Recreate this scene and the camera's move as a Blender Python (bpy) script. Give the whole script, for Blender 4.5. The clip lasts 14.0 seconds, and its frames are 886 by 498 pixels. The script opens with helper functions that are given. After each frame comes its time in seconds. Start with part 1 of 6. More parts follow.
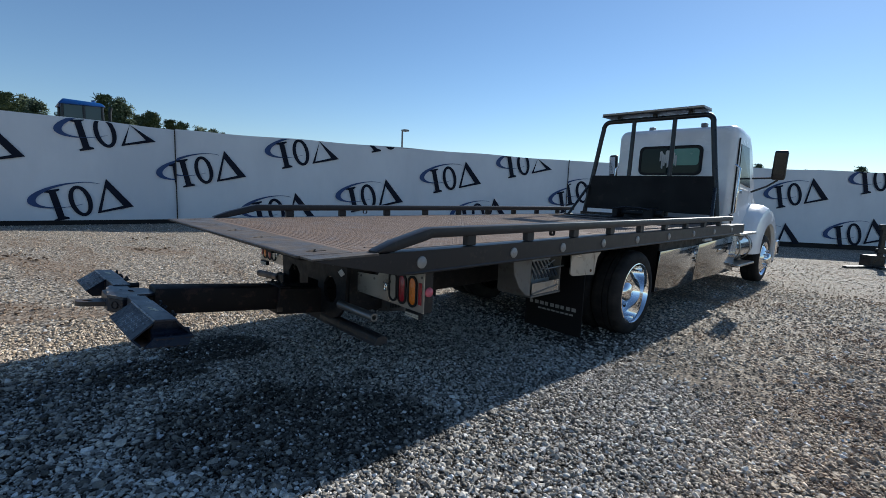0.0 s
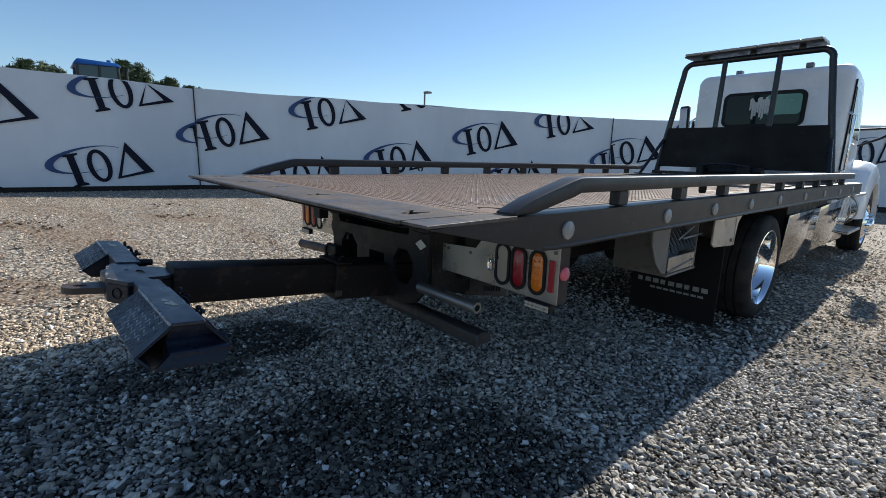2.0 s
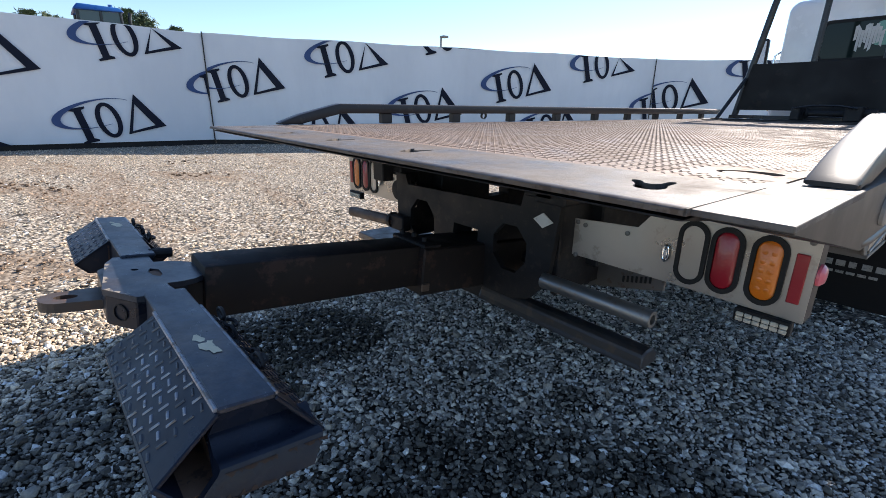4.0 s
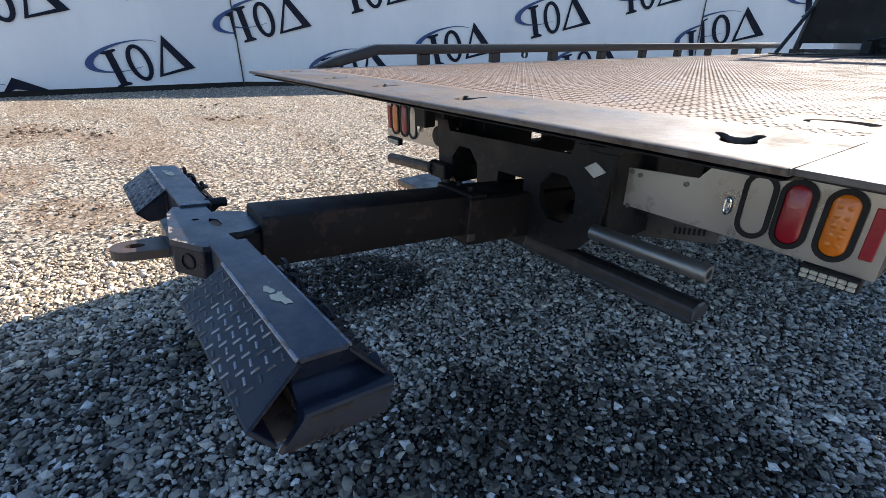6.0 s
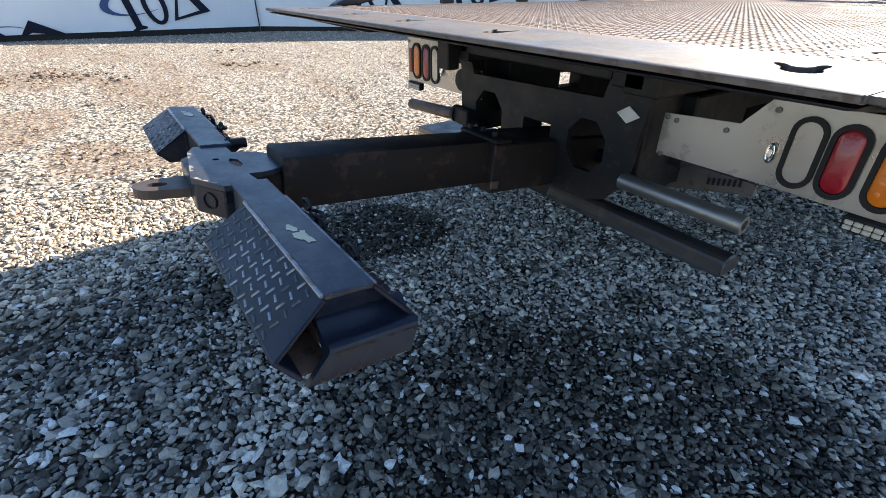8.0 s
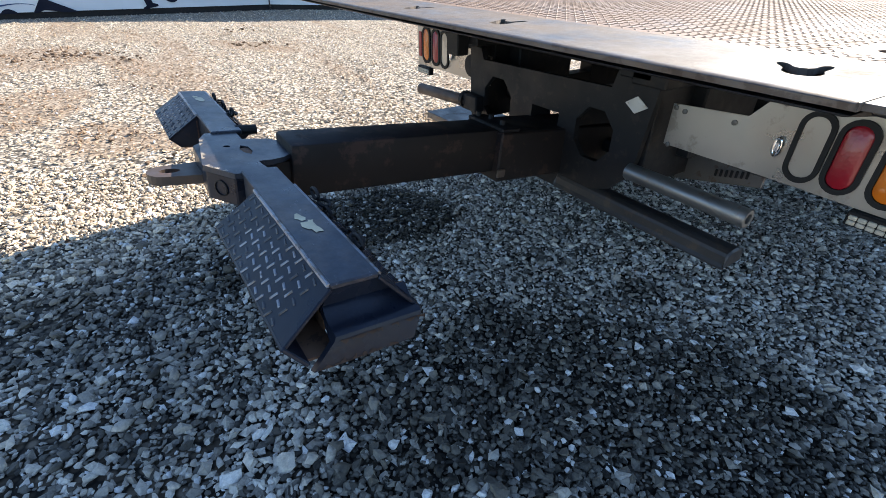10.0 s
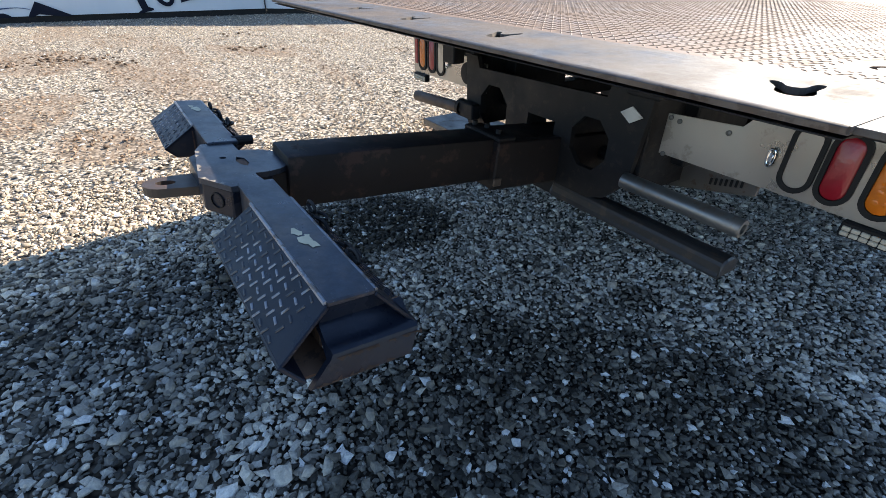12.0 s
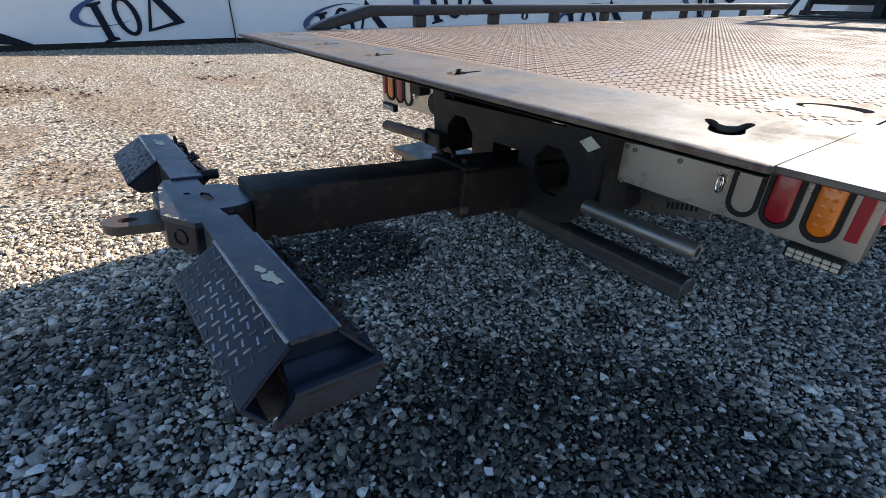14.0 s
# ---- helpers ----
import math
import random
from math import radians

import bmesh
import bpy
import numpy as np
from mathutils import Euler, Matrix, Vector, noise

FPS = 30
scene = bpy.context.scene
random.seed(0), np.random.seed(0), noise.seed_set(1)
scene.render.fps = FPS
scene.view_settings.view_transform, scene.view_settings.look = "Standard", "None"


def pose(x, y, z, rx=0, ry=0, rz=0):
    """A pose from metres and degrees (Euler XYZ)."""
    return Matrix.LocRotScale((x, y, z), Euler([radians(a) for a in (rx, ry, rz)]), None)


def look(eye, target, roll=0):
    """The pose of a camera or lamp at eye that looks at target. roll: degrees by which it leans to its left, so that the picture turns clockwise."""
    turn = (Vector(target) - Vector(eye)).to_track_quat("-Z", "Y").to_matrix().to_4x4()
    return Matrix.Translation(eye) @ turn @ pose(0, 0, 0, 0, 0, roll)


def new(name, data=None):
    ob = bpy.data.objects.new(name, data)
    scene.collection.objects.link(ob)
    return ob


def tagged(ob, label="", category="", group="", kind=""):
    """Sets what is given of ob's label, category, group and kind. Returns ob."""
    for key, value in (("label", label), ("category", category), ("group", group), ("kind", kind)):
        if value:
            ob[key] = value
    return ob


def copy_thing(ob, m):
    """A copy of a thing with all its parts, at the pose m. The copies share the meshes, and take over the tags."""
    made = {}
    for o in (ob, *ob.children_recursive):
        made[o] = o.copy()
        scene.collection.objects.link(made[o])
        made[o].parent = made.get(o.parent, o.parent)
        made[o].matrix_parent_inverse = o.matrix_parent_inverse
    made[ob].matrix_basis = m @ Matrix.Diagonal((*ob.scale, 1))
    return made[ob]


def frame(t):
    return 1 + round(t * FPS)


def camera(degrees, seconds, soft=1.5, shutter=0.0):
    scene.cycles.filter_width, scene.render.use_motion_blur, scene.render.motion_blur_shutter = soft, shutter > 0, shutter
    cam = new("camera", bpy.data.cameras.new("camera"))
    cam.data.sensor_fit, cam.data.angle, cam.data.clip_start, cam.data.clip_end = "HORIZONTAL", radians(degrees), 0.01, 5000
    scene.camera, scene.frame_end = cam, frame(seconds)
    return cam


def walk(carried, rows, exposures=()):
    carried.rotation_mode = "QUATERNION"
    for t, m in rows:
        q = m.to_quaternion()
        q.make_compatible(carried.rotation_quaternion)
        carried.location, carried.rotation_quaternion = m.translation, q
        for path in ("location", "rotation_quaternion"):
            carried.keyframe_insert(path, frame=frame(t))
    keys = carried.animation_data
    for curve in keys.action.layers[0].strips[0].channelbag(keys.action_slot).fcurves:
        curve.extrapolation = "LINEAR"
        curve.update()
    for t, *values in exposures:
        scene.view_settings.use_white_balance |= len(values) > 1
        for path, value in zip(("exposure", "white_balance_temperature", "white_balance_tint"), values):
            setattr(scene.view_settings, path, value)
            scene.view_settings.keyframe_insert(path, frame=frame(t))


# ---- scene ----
cam = camera(87.9, 14.0, 0.85)
PATH = [
    (0, (3.006, -0.913, 1.263), (1.568, 0.452, 1.005), 2.3),
    (0.5, (2.965, -0.928, 1.252), (1.513, 0.42, 0.979), 2.1),
    (1, (2.76, -0.856, 1.231), (1.292, 0.466, 0.918), 2.1),
    (1.5, (2.478, -0.78, 1.171), (1.008, 0.528, 0.811), 2.0),
    (2, (2.104, -0.704, 1.12), (0.632, 0.588, 0.718), 1.8),
    (2.5, (1.774, -0.62, 1.085), (0.303, 0.656, 0.632), 1.7),
    (3, (1.526, -0.569, 1.049), (0.062, 0.697, 0.547), 1.5),
    (5.5, (1.302, -0.624, 1.088), (-0.178, 0.482, 0.321), 0.2),
    (6, (1.299, -0.63, 1.079), (-0.172, 0.443, 0.252), 0.1),
    (6.5, (1.292, -0.629, 1.056), (-0.17, 0.414, 0.176), 0.1),
    (7, (1.285, -0.628, 1.046), (-0.167, 0.385, 0.117), 0.1),
    (7.5, (1.284, -0.628, 1.043), (-0.162, 0.357, 0.073), 0.1),
    (8, (1.28, -0.637, 1.044), (-0.159, 0.326, 0.043), 0.2),
    (8.5, (1.281, -0.636, 1.048), (-0.152, 0.306, 0.02), 0.3),
    (11, (1.301, -0.635, 1.081), (-0.124, 0.273, 0.011), 0.5),
    (11.5, (1.294, -0.636, 1.084), (-0.13, 0.281, 0.02), 0.5),
    (12, (1.286, -0.629, 1.09), (-0.138, 0.296, 0.033), 0.5),
    (12.5, (1.287, -0.631, 1.095), (-0.137, 0.311, 0.054), 0.5),
    (13, (1.292, -0.628, 1.104), (-0.13, 0.337, 0.081), 0.4),
    (13.5, (1.299, -0.616, 1.111), (-0.12, 0.382, 0.116), 0.4),
    (14, (1.303, -0.611, 1.116), (-0.104, 0.426, 0.144), 0.7),
]
EXPOSURES = [(0.0, 0.14, 5960, 7), (1.0, 0.22, 6040, 7), (2.0, 0.44, 6290, 8), (3.0, 0.92, 6500, 13), (5.5, 1.24, 6540, 12), (8.5, 1.68, 6640, 10), (11.0, 1.56, 6640, 10), (12.5, 1.38, 6640, 10), (14.0, 1.19, 6560, 10)]
walk(cam, [(t, look(eye, target, roll)) for t, eye, target, roll in PATH], EXPOSURES)

# ---- light ----
SUN = Vector((-0.175, 1.72, 1.0)).normalized()
world = bpy.data.worlds.new("sky")
scene.world = world
world.use_nodes = True
wn = world.node_tree
sky = wn.nodes.new("ShaderNodeTexSky")
sky.sky_type = "NISHITA"
sky.sun_disc = False
sky.sun_elevation = math.asin(SUN.z)
sky.sun_rotation = math.atan2(SUN.x, SUN.y)
sky.altitude = 100
sky.air_density, sky.dust_density, sky.ozone_density = 1.0, 0.05, 3.6
wn.nodes["Background"].inputs[1].default_value = 0.1
wn.links.new(sky.outputs[0], wn.nodes["Background"].inputs[0])
sun = new("sun", bpy.data.lights.new("sun", "SUN"))
sun.data.energy, sun.data.angle, sun.data.color = 5.0, radians(0.53), (1.0, 0.93, 0.83)
sun.matrix_world = look(SUN * 60, (0, 0, 0))


# ---- materials ----
class Nodes:
    """A small builder for a node material."""

    def __init__(self, name, base=(0.5, 0.5, 0.5), rough=0.5, metal=0.0, **more):
        self.mat = bpy.data.materials.new(name)
        self.mat.use_nodes = True
        self.t = self.mat.node_tree
        self.b = self.t.nodes["Principled BSDF"]
        self.put("Base Color", (*base, 1.0))
        self.put("Roughness", rough)
        self.put("Metallic", metal)
        for key, value in more.items():
            self.put(key.replace("_", " "), value)
        self.pos = self.add("ShaderNodeNewGeometry").outputs["Position"]

    def put(self, socket, value):
        self.b.inputs[socket].default_value = value

    def add(self, kind):
        return self.t.nodes.new(kind)

    def link(self, a, b):
        self.t.links.new(a, b)

    def noise(self, scale, detail=4.0, rough=0.55, vec=None):
        n = self.add("ShaderNodeTexNoise")
        n.inputs["Scale"].default_value, n.inputs["Detail"].default_value, n.inputs["Roughness"].default_value = scale, detail, rough
        self.link(vec or self.pos, n.inputs["Vector"])
        return n.outputs["Fac"]

    def stretch(self, x, y, z):
        n = self.add("ShaderNodeMapping")
        n.inputs["Scale"].default_value = (x, y, z)
        self.link(self.pos, n.inputs["Vector"])
        return n.outputs["Vector"]

    def ramp(self, fac, *stops):
        n = self.add("ShaderNodeValToRGB")
        while len(n.color_ramp.elements) < len(stops):
            n.color_ramp.elements.new(0.5)
        for e, (at, c) in zip(n.color_ramp.elements, stops):
            e.position = at
            e.color = (c, c, c, 1) if isinstance(c, (int, float)) else (*c, 1)
        self.link(fac, n.inputs["Fac"])
        return n.outputs["Color"]

    def mix(self, fac, a, b, kind="MIX"):
        n = self.add("ShaderNodeMix")
        n.data_type, n.blend_type = "RGBA", kind
        for socket, v in ((n.inputs[0], fac), (n.inputs[6], a), (n.inputs[7], b)):
            if isinstance(v, (int, float)):
                socket.default_value = v if socket == n.inputs[0] else (v, v, v, 1)
            elif isinstance(v, tuple):
                socket.default_value = (*v, 1)
            else:
                self.link(v, socket)
        return n.outputs[2]

    def math(self, op, a, b=0.0, clamp=False):
        n = self.add("ShaderNodeMath")
        n.operation, n.use_clamp = op, clamp
        for socket, v in zip(n.inputs, (a, b)):
            if isinstance(v, (int, float)):
                socket.default_value = v
            else:
                self.link(v, socket)
        return n.outputs[0]

    def bump(self, height, strength, distance):
        n = self.add("ShaderNodeBump")
        n.inputs["Strength"].default_value, n.inputs["Distance"].default_value = strength, distance
        self.link(height, n.inputs["Height"])
        if self.b.inputs["Normal"].links:
            self.link(self.b.inputs["Normal"].links[0].from_socket, n.inputs["Normal"])
        self.link(n.outputs["Normal"], self.b.inputs["Normal"])

    def color(self, c):
        self.link(c, self.b.inputs["Base Color"])

    def rough(self, r):
        self.link(r, self.b.inputs["Roughness"])


def paint(name, base, rough=0.4, metal=0.0, wear=0.25, worn=(0.12, 0.08, 0.06), bump=0.15, scale=18.0, spec=0.5, gloss=0.12):
    """Painted or bare sheet with mottling, chips that show the worn colour, and uneven gloss."""
    m = Nodes(name, base, rough, metal, Specular_IOR_Level=spec)
    big, fine = m.noise(scale * 0.18, 5), m.noise(scale, 6, 0.65)
    tone = m.mix(m.ramp(big, (0.3, 0.0), (0.7, 1.0)), tuple(c * 0.8 for c in base), tuple(min(1, c * 1.12) for c in base))
    chips = m.ramp(fine, (0.62 - wear * 0.25, 0.0), (0.66 - wear * 0.2, 1.0))
    m.color(m.mix(m.math("MULTIPLY", chips, min(1, wear * 2.2)), tone, worn))
    m.rough(m.ramp(m.noise(scale * 0.6, 4), (0.3, max(0.03, rough - gloss)), (0.7, min(1, rough + gloss * 1.25))))
    m.bump(fine, bump, 0.002)
    return m.mat


def stain_mask(m, centre, half, turn=0.0, ragged=0.35, grain=5.0):
    """An uneven oval stain on the ground, its first half-axis turned from x by degrees: 1 inside and 0 outside."""
    sep = m.add("ShaderNodeSeparateXYZ")
    m.link(m.pos, sep.inputs[0])
    c, s = math.cos(radians(turn)), math.sin(radians(turn))
    ox, oy = m.math("SUBTRACT", sep.outputs[0], centre[0]), m.math("SUBTRACT", sep.outputs[1], centre[1])
    dx = m.math("ADD", m.math("MULTIPLY", ox, c / half[0]), m.math("MULTIPLY", oy, s / half[0]))
    dy = m.math("ADD", m.math("MULTIPLY", ox, -s / half[1]), m.math("MULTIPLY", oy, c / half[1]))
    r = m.math("SQRT", m.math("ADD", m.math("MULTIPLY", dx, dx), m.math("MULTIPLY", dy, dy)))
    r = m.math("ADD", r, m.math("MULTIPLY", m.math("SUBTRACT", m.noise(grain, 5, 0.75), 0.5), ragged * 3))
    return m.ramp(r, (0.8, 1.0), (1.08, 0.0))


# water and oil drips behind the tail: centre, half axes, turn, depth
# the mild left ovals also darken the stones for the lift's shade
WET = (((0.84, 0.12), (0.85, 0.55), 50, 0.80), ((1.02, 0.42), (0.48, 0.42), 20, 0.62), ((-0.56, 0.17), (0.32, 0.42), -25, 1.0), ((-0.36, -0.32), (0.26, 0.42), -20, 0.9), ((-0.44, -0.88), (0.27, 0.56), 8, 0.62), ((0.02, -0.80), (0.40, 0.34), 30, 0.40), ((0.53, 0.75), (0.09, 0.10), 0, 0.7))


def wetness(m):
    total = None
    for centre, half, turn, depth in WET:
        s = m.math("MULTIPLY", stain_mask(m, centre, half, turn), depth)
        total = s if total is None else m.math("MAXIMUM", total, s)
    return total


def open_yard(m):
    """The open yard round the parking bay, 0 to 1: soil shows, stones take a sunlit tint."""
    sep = m.add("ShaderNodeSeparateXYZ")
    m.link(m.pos, sep.inputs[0])
    off = m.math("SUBTRACT", sep.outputs[0], 0.7)
    dx = m.math("MAXIMUM", m.math("MULTIPLY", off, -0.55), m.math("MULTIPLY", off, 0.55))
    dy = m.math("MULTIPLY", m.math("SUBTRACT", sep.outputs[1], 0.9), 0.34)
    far = m.math("SQRT", m.math("ADD", m.math("MULTIPLY", dx, dx), m.math("MULTIPLY", dy, dy)))
    return m.ramp(m.math("MULTIPLY", far, 0.5), (0.42, 0.0), (0.62, 1.0))


SOIL = (((-3.7, -1.6), (1.0, 0.55), -20), ((-6.6, -1.6), (1.1, 0.65), 10), ((-2.6, -0.95), (0.55, 0.30), 15), ((-5.2, -0.5), (1.5, 0.28), 24), ((-6.2, 0.9), (1.0, 0.30), 30), ((-2.3, -0.55), (0.40, 0.20), 40))


def soil_bands(m):
    """Wheel tracks and worn spots where brown soil has come up."""
    turn = m.add("ShaderNodeMapping")
    turn.inputs["Rotation"].default_value = (0, 0, radians(-40))
    turn.inputs["Scale"].default_value = (0.22, 1.0, 1.0)
    m.link(m.pos, turn.inputs["Vector"])
    bands = m.ramp(m.noise(0.9, 5, 0.65, turn.outputs["Vector"]), (0.50, 0.0), (0.60, 0.8))
    spots = m.ramp(m.noise(0.8, 6, 0.7), (0.57, 0.0), (0.65, 0.9))
    total = m.math("MAXIMUM", bands, spots)
    for centre, half, angle in SOIL:
        total = m.math("MAXIMUM", total, stain_mask(m, centre, half, angle, 0.4, 2.5))
    return m.math("MULTIPLY", total, m.ramp(m.noise(7, 4, 0.7), (0.35, 0.55), (0.6, 1.0)))


def stone_material():
    m = Nodes("crushed_stone", rough=0.75, Specular_IOR_Level=0.3)
    rnd = m.add("ShaderNodeNewGeometry").outputs["Random Per Island"]
    tone = m.ramp(rnd, (0.0, (0.053, 0.048, 0.041)), (0.14, (0.172, 0.155, 0.132)), (0.42, (0.42, 0.378, 0.322)), (0.75, (0.68, 0.617, 0.53)), (0.93, (0.81, 0.75, 0.66)))
    grain = m.ramp(m.noise(140, 4, 0.7), (0.3, 0.74), (0.7, 1.14))
    patch = m.ramp(m.noise(0.9, 5, 0.6), (0.35, 0.85), (0.65, 1.1))
    dry = m.mix(1.0, m.mix(1.0, tone, grain, "MULTIPLY"), patch, "MULTIPLY")
    earth = m.math("MULTIPLY", soil_bands(m), open_yard(m))
    # stones outside the truck's shade coloured lighter and warmer, as if sunlit
    dry = m.mix(open_yard(m), dry, m.mix(1.0, dry, (1.42, 1.22, 1.0), "MULTIPLY"))
    dry = m.mix(m.math("MULTIPLY", open_yard(m), 0.38), dry, m.mix(1.0, (0.50, 0.43, 0.343), grain, "MULTIPLY"))
    dry = m.mix(earth, dry, m.mix(1.0, (0.27, 0.175, 0.112), grain, "MULTIPLY"))
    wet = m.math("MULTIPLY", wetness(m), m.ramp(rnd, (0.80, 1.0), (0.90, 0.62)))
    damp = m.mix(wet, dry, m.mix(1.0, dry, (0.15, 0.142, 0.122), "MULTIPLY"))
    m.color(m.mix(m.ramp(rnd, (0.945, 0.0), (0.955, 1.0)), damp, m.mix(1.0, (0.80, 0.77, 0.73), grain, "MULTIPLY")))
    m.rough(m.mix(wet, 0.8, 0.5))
    m.bump(m.noise(90, 5, 0.7), 0.35, 0.004)
    return m.mat


def ground_material():
    m = Nodes("gravel_ground", rough=0.9)
    v = m.add("ShaderNodeTexVoronoi")
    v.inputs["Scale"].default_value = 38
    m.link(m.pos, v.inputs["Vector"])
    hue = m.add("ShaderNodeSeparateColor")
    m.link(v.outputs["Color"], hue.inputs[0])
    stones = m.ramp(hue.outputs[0], (0.0, (0.16, 0.13, 0.098)), (0.45, (0.40, 0.337, 0.262)), (0.8, (0.57, 0.49, 0.385)), (0.97, (0.74, 0.665, 0.56)))
    gap = m.ramp(v.outputs["Distance"], (0.010 * 38, 1.0), (0.018 * 38, 0.12))
    stones = m.mix(1.0, stones, gap, "MULTIPLY")
    soil = m.mix(m.noise(9, 5, 0.7), (0.16, 0.108, 0.07), (0.40, 0.295, 0.20))
    dry = m.mix(m.math("MULTIPLY", soil_bands(m), 0.8), stones, m.mix(0.5, soil, m.mix(1.0, soil, gap, "MULTIPLY")))
    # darkened to stand for the shaded gaps between the loose stones
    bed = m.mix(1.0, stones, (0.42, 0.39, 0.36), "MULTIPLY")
    dry = m.mix(open_yard(m), bed, dry)
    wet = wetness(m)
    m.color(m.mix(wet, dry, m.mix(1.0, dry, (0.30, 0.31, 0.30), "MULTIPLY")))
    m.bump(v.outputs["Distance"], -0.6, 0.02)
    m.bump(m.noise(60, 5, 0.7), 0.3, 0.01)
    return m.mat


def deck_steel(name, base, rust, rough, share, metal, mottle=False):
    """Bare steel with rust blooms, drag scratches along the deck and grey scuffs."""
    m = Nodes(name, base, rough, 0.85)
    big, mid, fine = m.noise(0.9, 6, 0.65), m.noise(7, 6, 0.7), m.noise(120, 4, 0.7)
    scr = m.noise(14, 5, 0.7, m.stretch(6.0, 0.35, 1.0))
    drag = m.noise(5, 6, 0.75, m.stretch(0.5, 1.6, 1.0))
    f = m.math("ADD", m.math("MULTIPLY", big, 0.65), m.math("MULTIPLY", mid, 0.35))
    mask = m.ramp(f, (0.52 - share * 0.4, 0.0), (0.66 - share * 0.25, 1.0))
    mask = m.math("MULTIPLY", mask, m.ramp(fine, (0.25, 0.6), (0.7, 1.0)))
    mask = m.math("MULTIPLY", mask, m.ramp(scr, (0.4, 0.65), (0.62, 1.0)))
    tone = m.mix(m.ramp(scr, (0.35, 0.0), (0.65, 1.0)), tuple(c * 0.8 for c in base), base)
    tone = m.mix(1.0, tone, m.ramp(drag, (0.32, (0.50, 0.50, 0.53)), (0.5, 0.95), (0.68, (1.35, 1.3, 1.26))), "MULTIPLY")
    tone = m.mix(m.ramp(m.noise(26, 5, 0.75), (0.60, 0.0), (0.70, 0.65)), tone, tuple(c * 0.35 for c in rust))
    if mottle:
        scuff = m.noise(24, 8, 0.85)
        tone = m.mix(1.0, tone, m.ramp(scuff, (0.36, 0.5), (0.5, 0.95), (0.64, 1.3)), "MULTIPLY")
        tone = m.mix(m.ramp(m.noise(70, 4, 0.8), (0.62, 0.0), (0.70, 0.7)), tone, (0.03, 0.026, 0.023))
        m.bump(scuff, 0.4, 0.004)
    m.color(m.mix(mask, tone, rust))
    m.link(m.ramp(mask, (0.0, metal), (1.0, 0.15)), m.b.inputs["Metallic"])
    m.rough(m.math("ADD", m.ramp(mid, (0.32, rough - 0.14), (0.68, rough + 0.2)), m.math("MULTIPLY", mask, 0.22)))
    m.bump(m.noise(60, 6, 0.7), 0.12, 0.003)
    m.bump(drag, 0.16, 0.005)
    m.bump(m.noise(18, 6, 0.7), 0.14, 0.004)
    return m.mat


def lens(name, base, clear=0.15):
    m = Nodes(name, base, 0.28, 0.0)
    m.put("Coat Weight", 0.25)
    m.put("Subsurface Weight", clear)
    m.put("Subsurface Radius", (0.01, 0.006, 0.004))
    v = m.add("ShaderNodeTexVoronoi")
    v.inputs["Scale"].default_value = 120
    m.link(m.pos, v.inputs["Vector"])
    m.bump(v.outputs["Distance"], 0.15, 0.003)
    return m.mat


def banner_material():
    m = Nodes("banner_vinyl", (0.78, 0.79, 0.80), 0.5)
    big = m.noise(0.8, 5, 0.6, m.stretch(1, 1, 0.5))
    m.color(m.mix(m.ramp(big, (0.35, 0.0), (0.65, 1.0)), (0.63, 0.645, 0.67), (0.71, 0.725, 0.745)))
    m.bump(m.noise(1.6, 3, 0.5, m.stretch(1, 1, 0.35)), 0.35, 0.06)
    m.bump(m.noise(500, 2), 0.05, 0.001)
    return m.mat


def rubbed_top(name):
    """Blue-black paint rubbed through to brown steel, with fine bright scratches."""
    m = Nodes(name, (0.05, 0.05, 0.056), 0.32, 0.5)
    rub = m.ramp(m.noise(5, 6, 0.7), (0.48, 0.0), (0.70, 0.8))
    tone = m.mix(rub, (0.040, 0.048, 0.066), (0.105, 0.076, 0.060))
    tone = m.mix(1.0, tone, m.ramp(m.noise(45, 5, 0.75), (0.3, 0.65), (0.7, 1.3)), "MULTIPLY")
    nick = m.ramp(m.noise(70, 4, 0.8, m.stretch(0.35, 1.4, 1.0)), (0.65, 0.0), (0.71, 0.8))
    m.color(m.mix(nick, tone, (0.30, 0.29, 0.28)))
    m.rough(m.ramp(m.noise(9, 5, 0.7), (0.3, 0.24), (0.7, 0.46)))
    m.bump(m.noise(60, 5, 0.7), 0.12, 0.002)
    return m.mat


def mirror_metal(name, base, rough, wave=0.3):
    m = Nodes(name, base, rough, 1.0)
    m.rough(m.ramp(m.noise(6, 5, 0.7), (0.3, max(0.02, rough - 0.04)), (0.75, rough + 0.1)))
    m.bump(m.noise(5, 2), wave, 0.01)
    return m.mat


def leaf_material():
    m = Nodes("pine_needles", rough=0.7)
    rnd = m.add("ShaderNodeNewGeometry").outputs["Random Per Island"]
    m.color(m.ramp(rnd, (0.0, (0.034, 0.054, 0.027)), (0.6, (0.072, 0.105, 0.046)), (1.0, (0.125, 0.155, 0.066))))
    return m.mat


def bark_material():
    m = Nodes("bark", rough=0.9)
    n = m.noise(9, 6, 0.7, m.stretch(1, 1, 0.2))
    m.color(m.ramp(n, (0.3, (0.06, 0.045, 0.035)), (0.7, (0.19, 0.14, 0.10))))
    m.bump(n, 0.6, 0.02)
    return m.mat


def tyre_material():
    m = Nodes("tyre_rubber", (0.025, 0.025, 0.026), 0.75, 0.0, Specular_IOR_Level=0.2)
    m.color(m.mix(m.ramp(m.noise(6, 5, 0.65), (0.4, 0.0), (0.7, 0.6)), (0.012, 0.012, 0.013), (0.05, 0.046, 0.04)))
    m.bump(m.noise(70, 4, 0.6), 0.2, 0.003)
    return m.mat


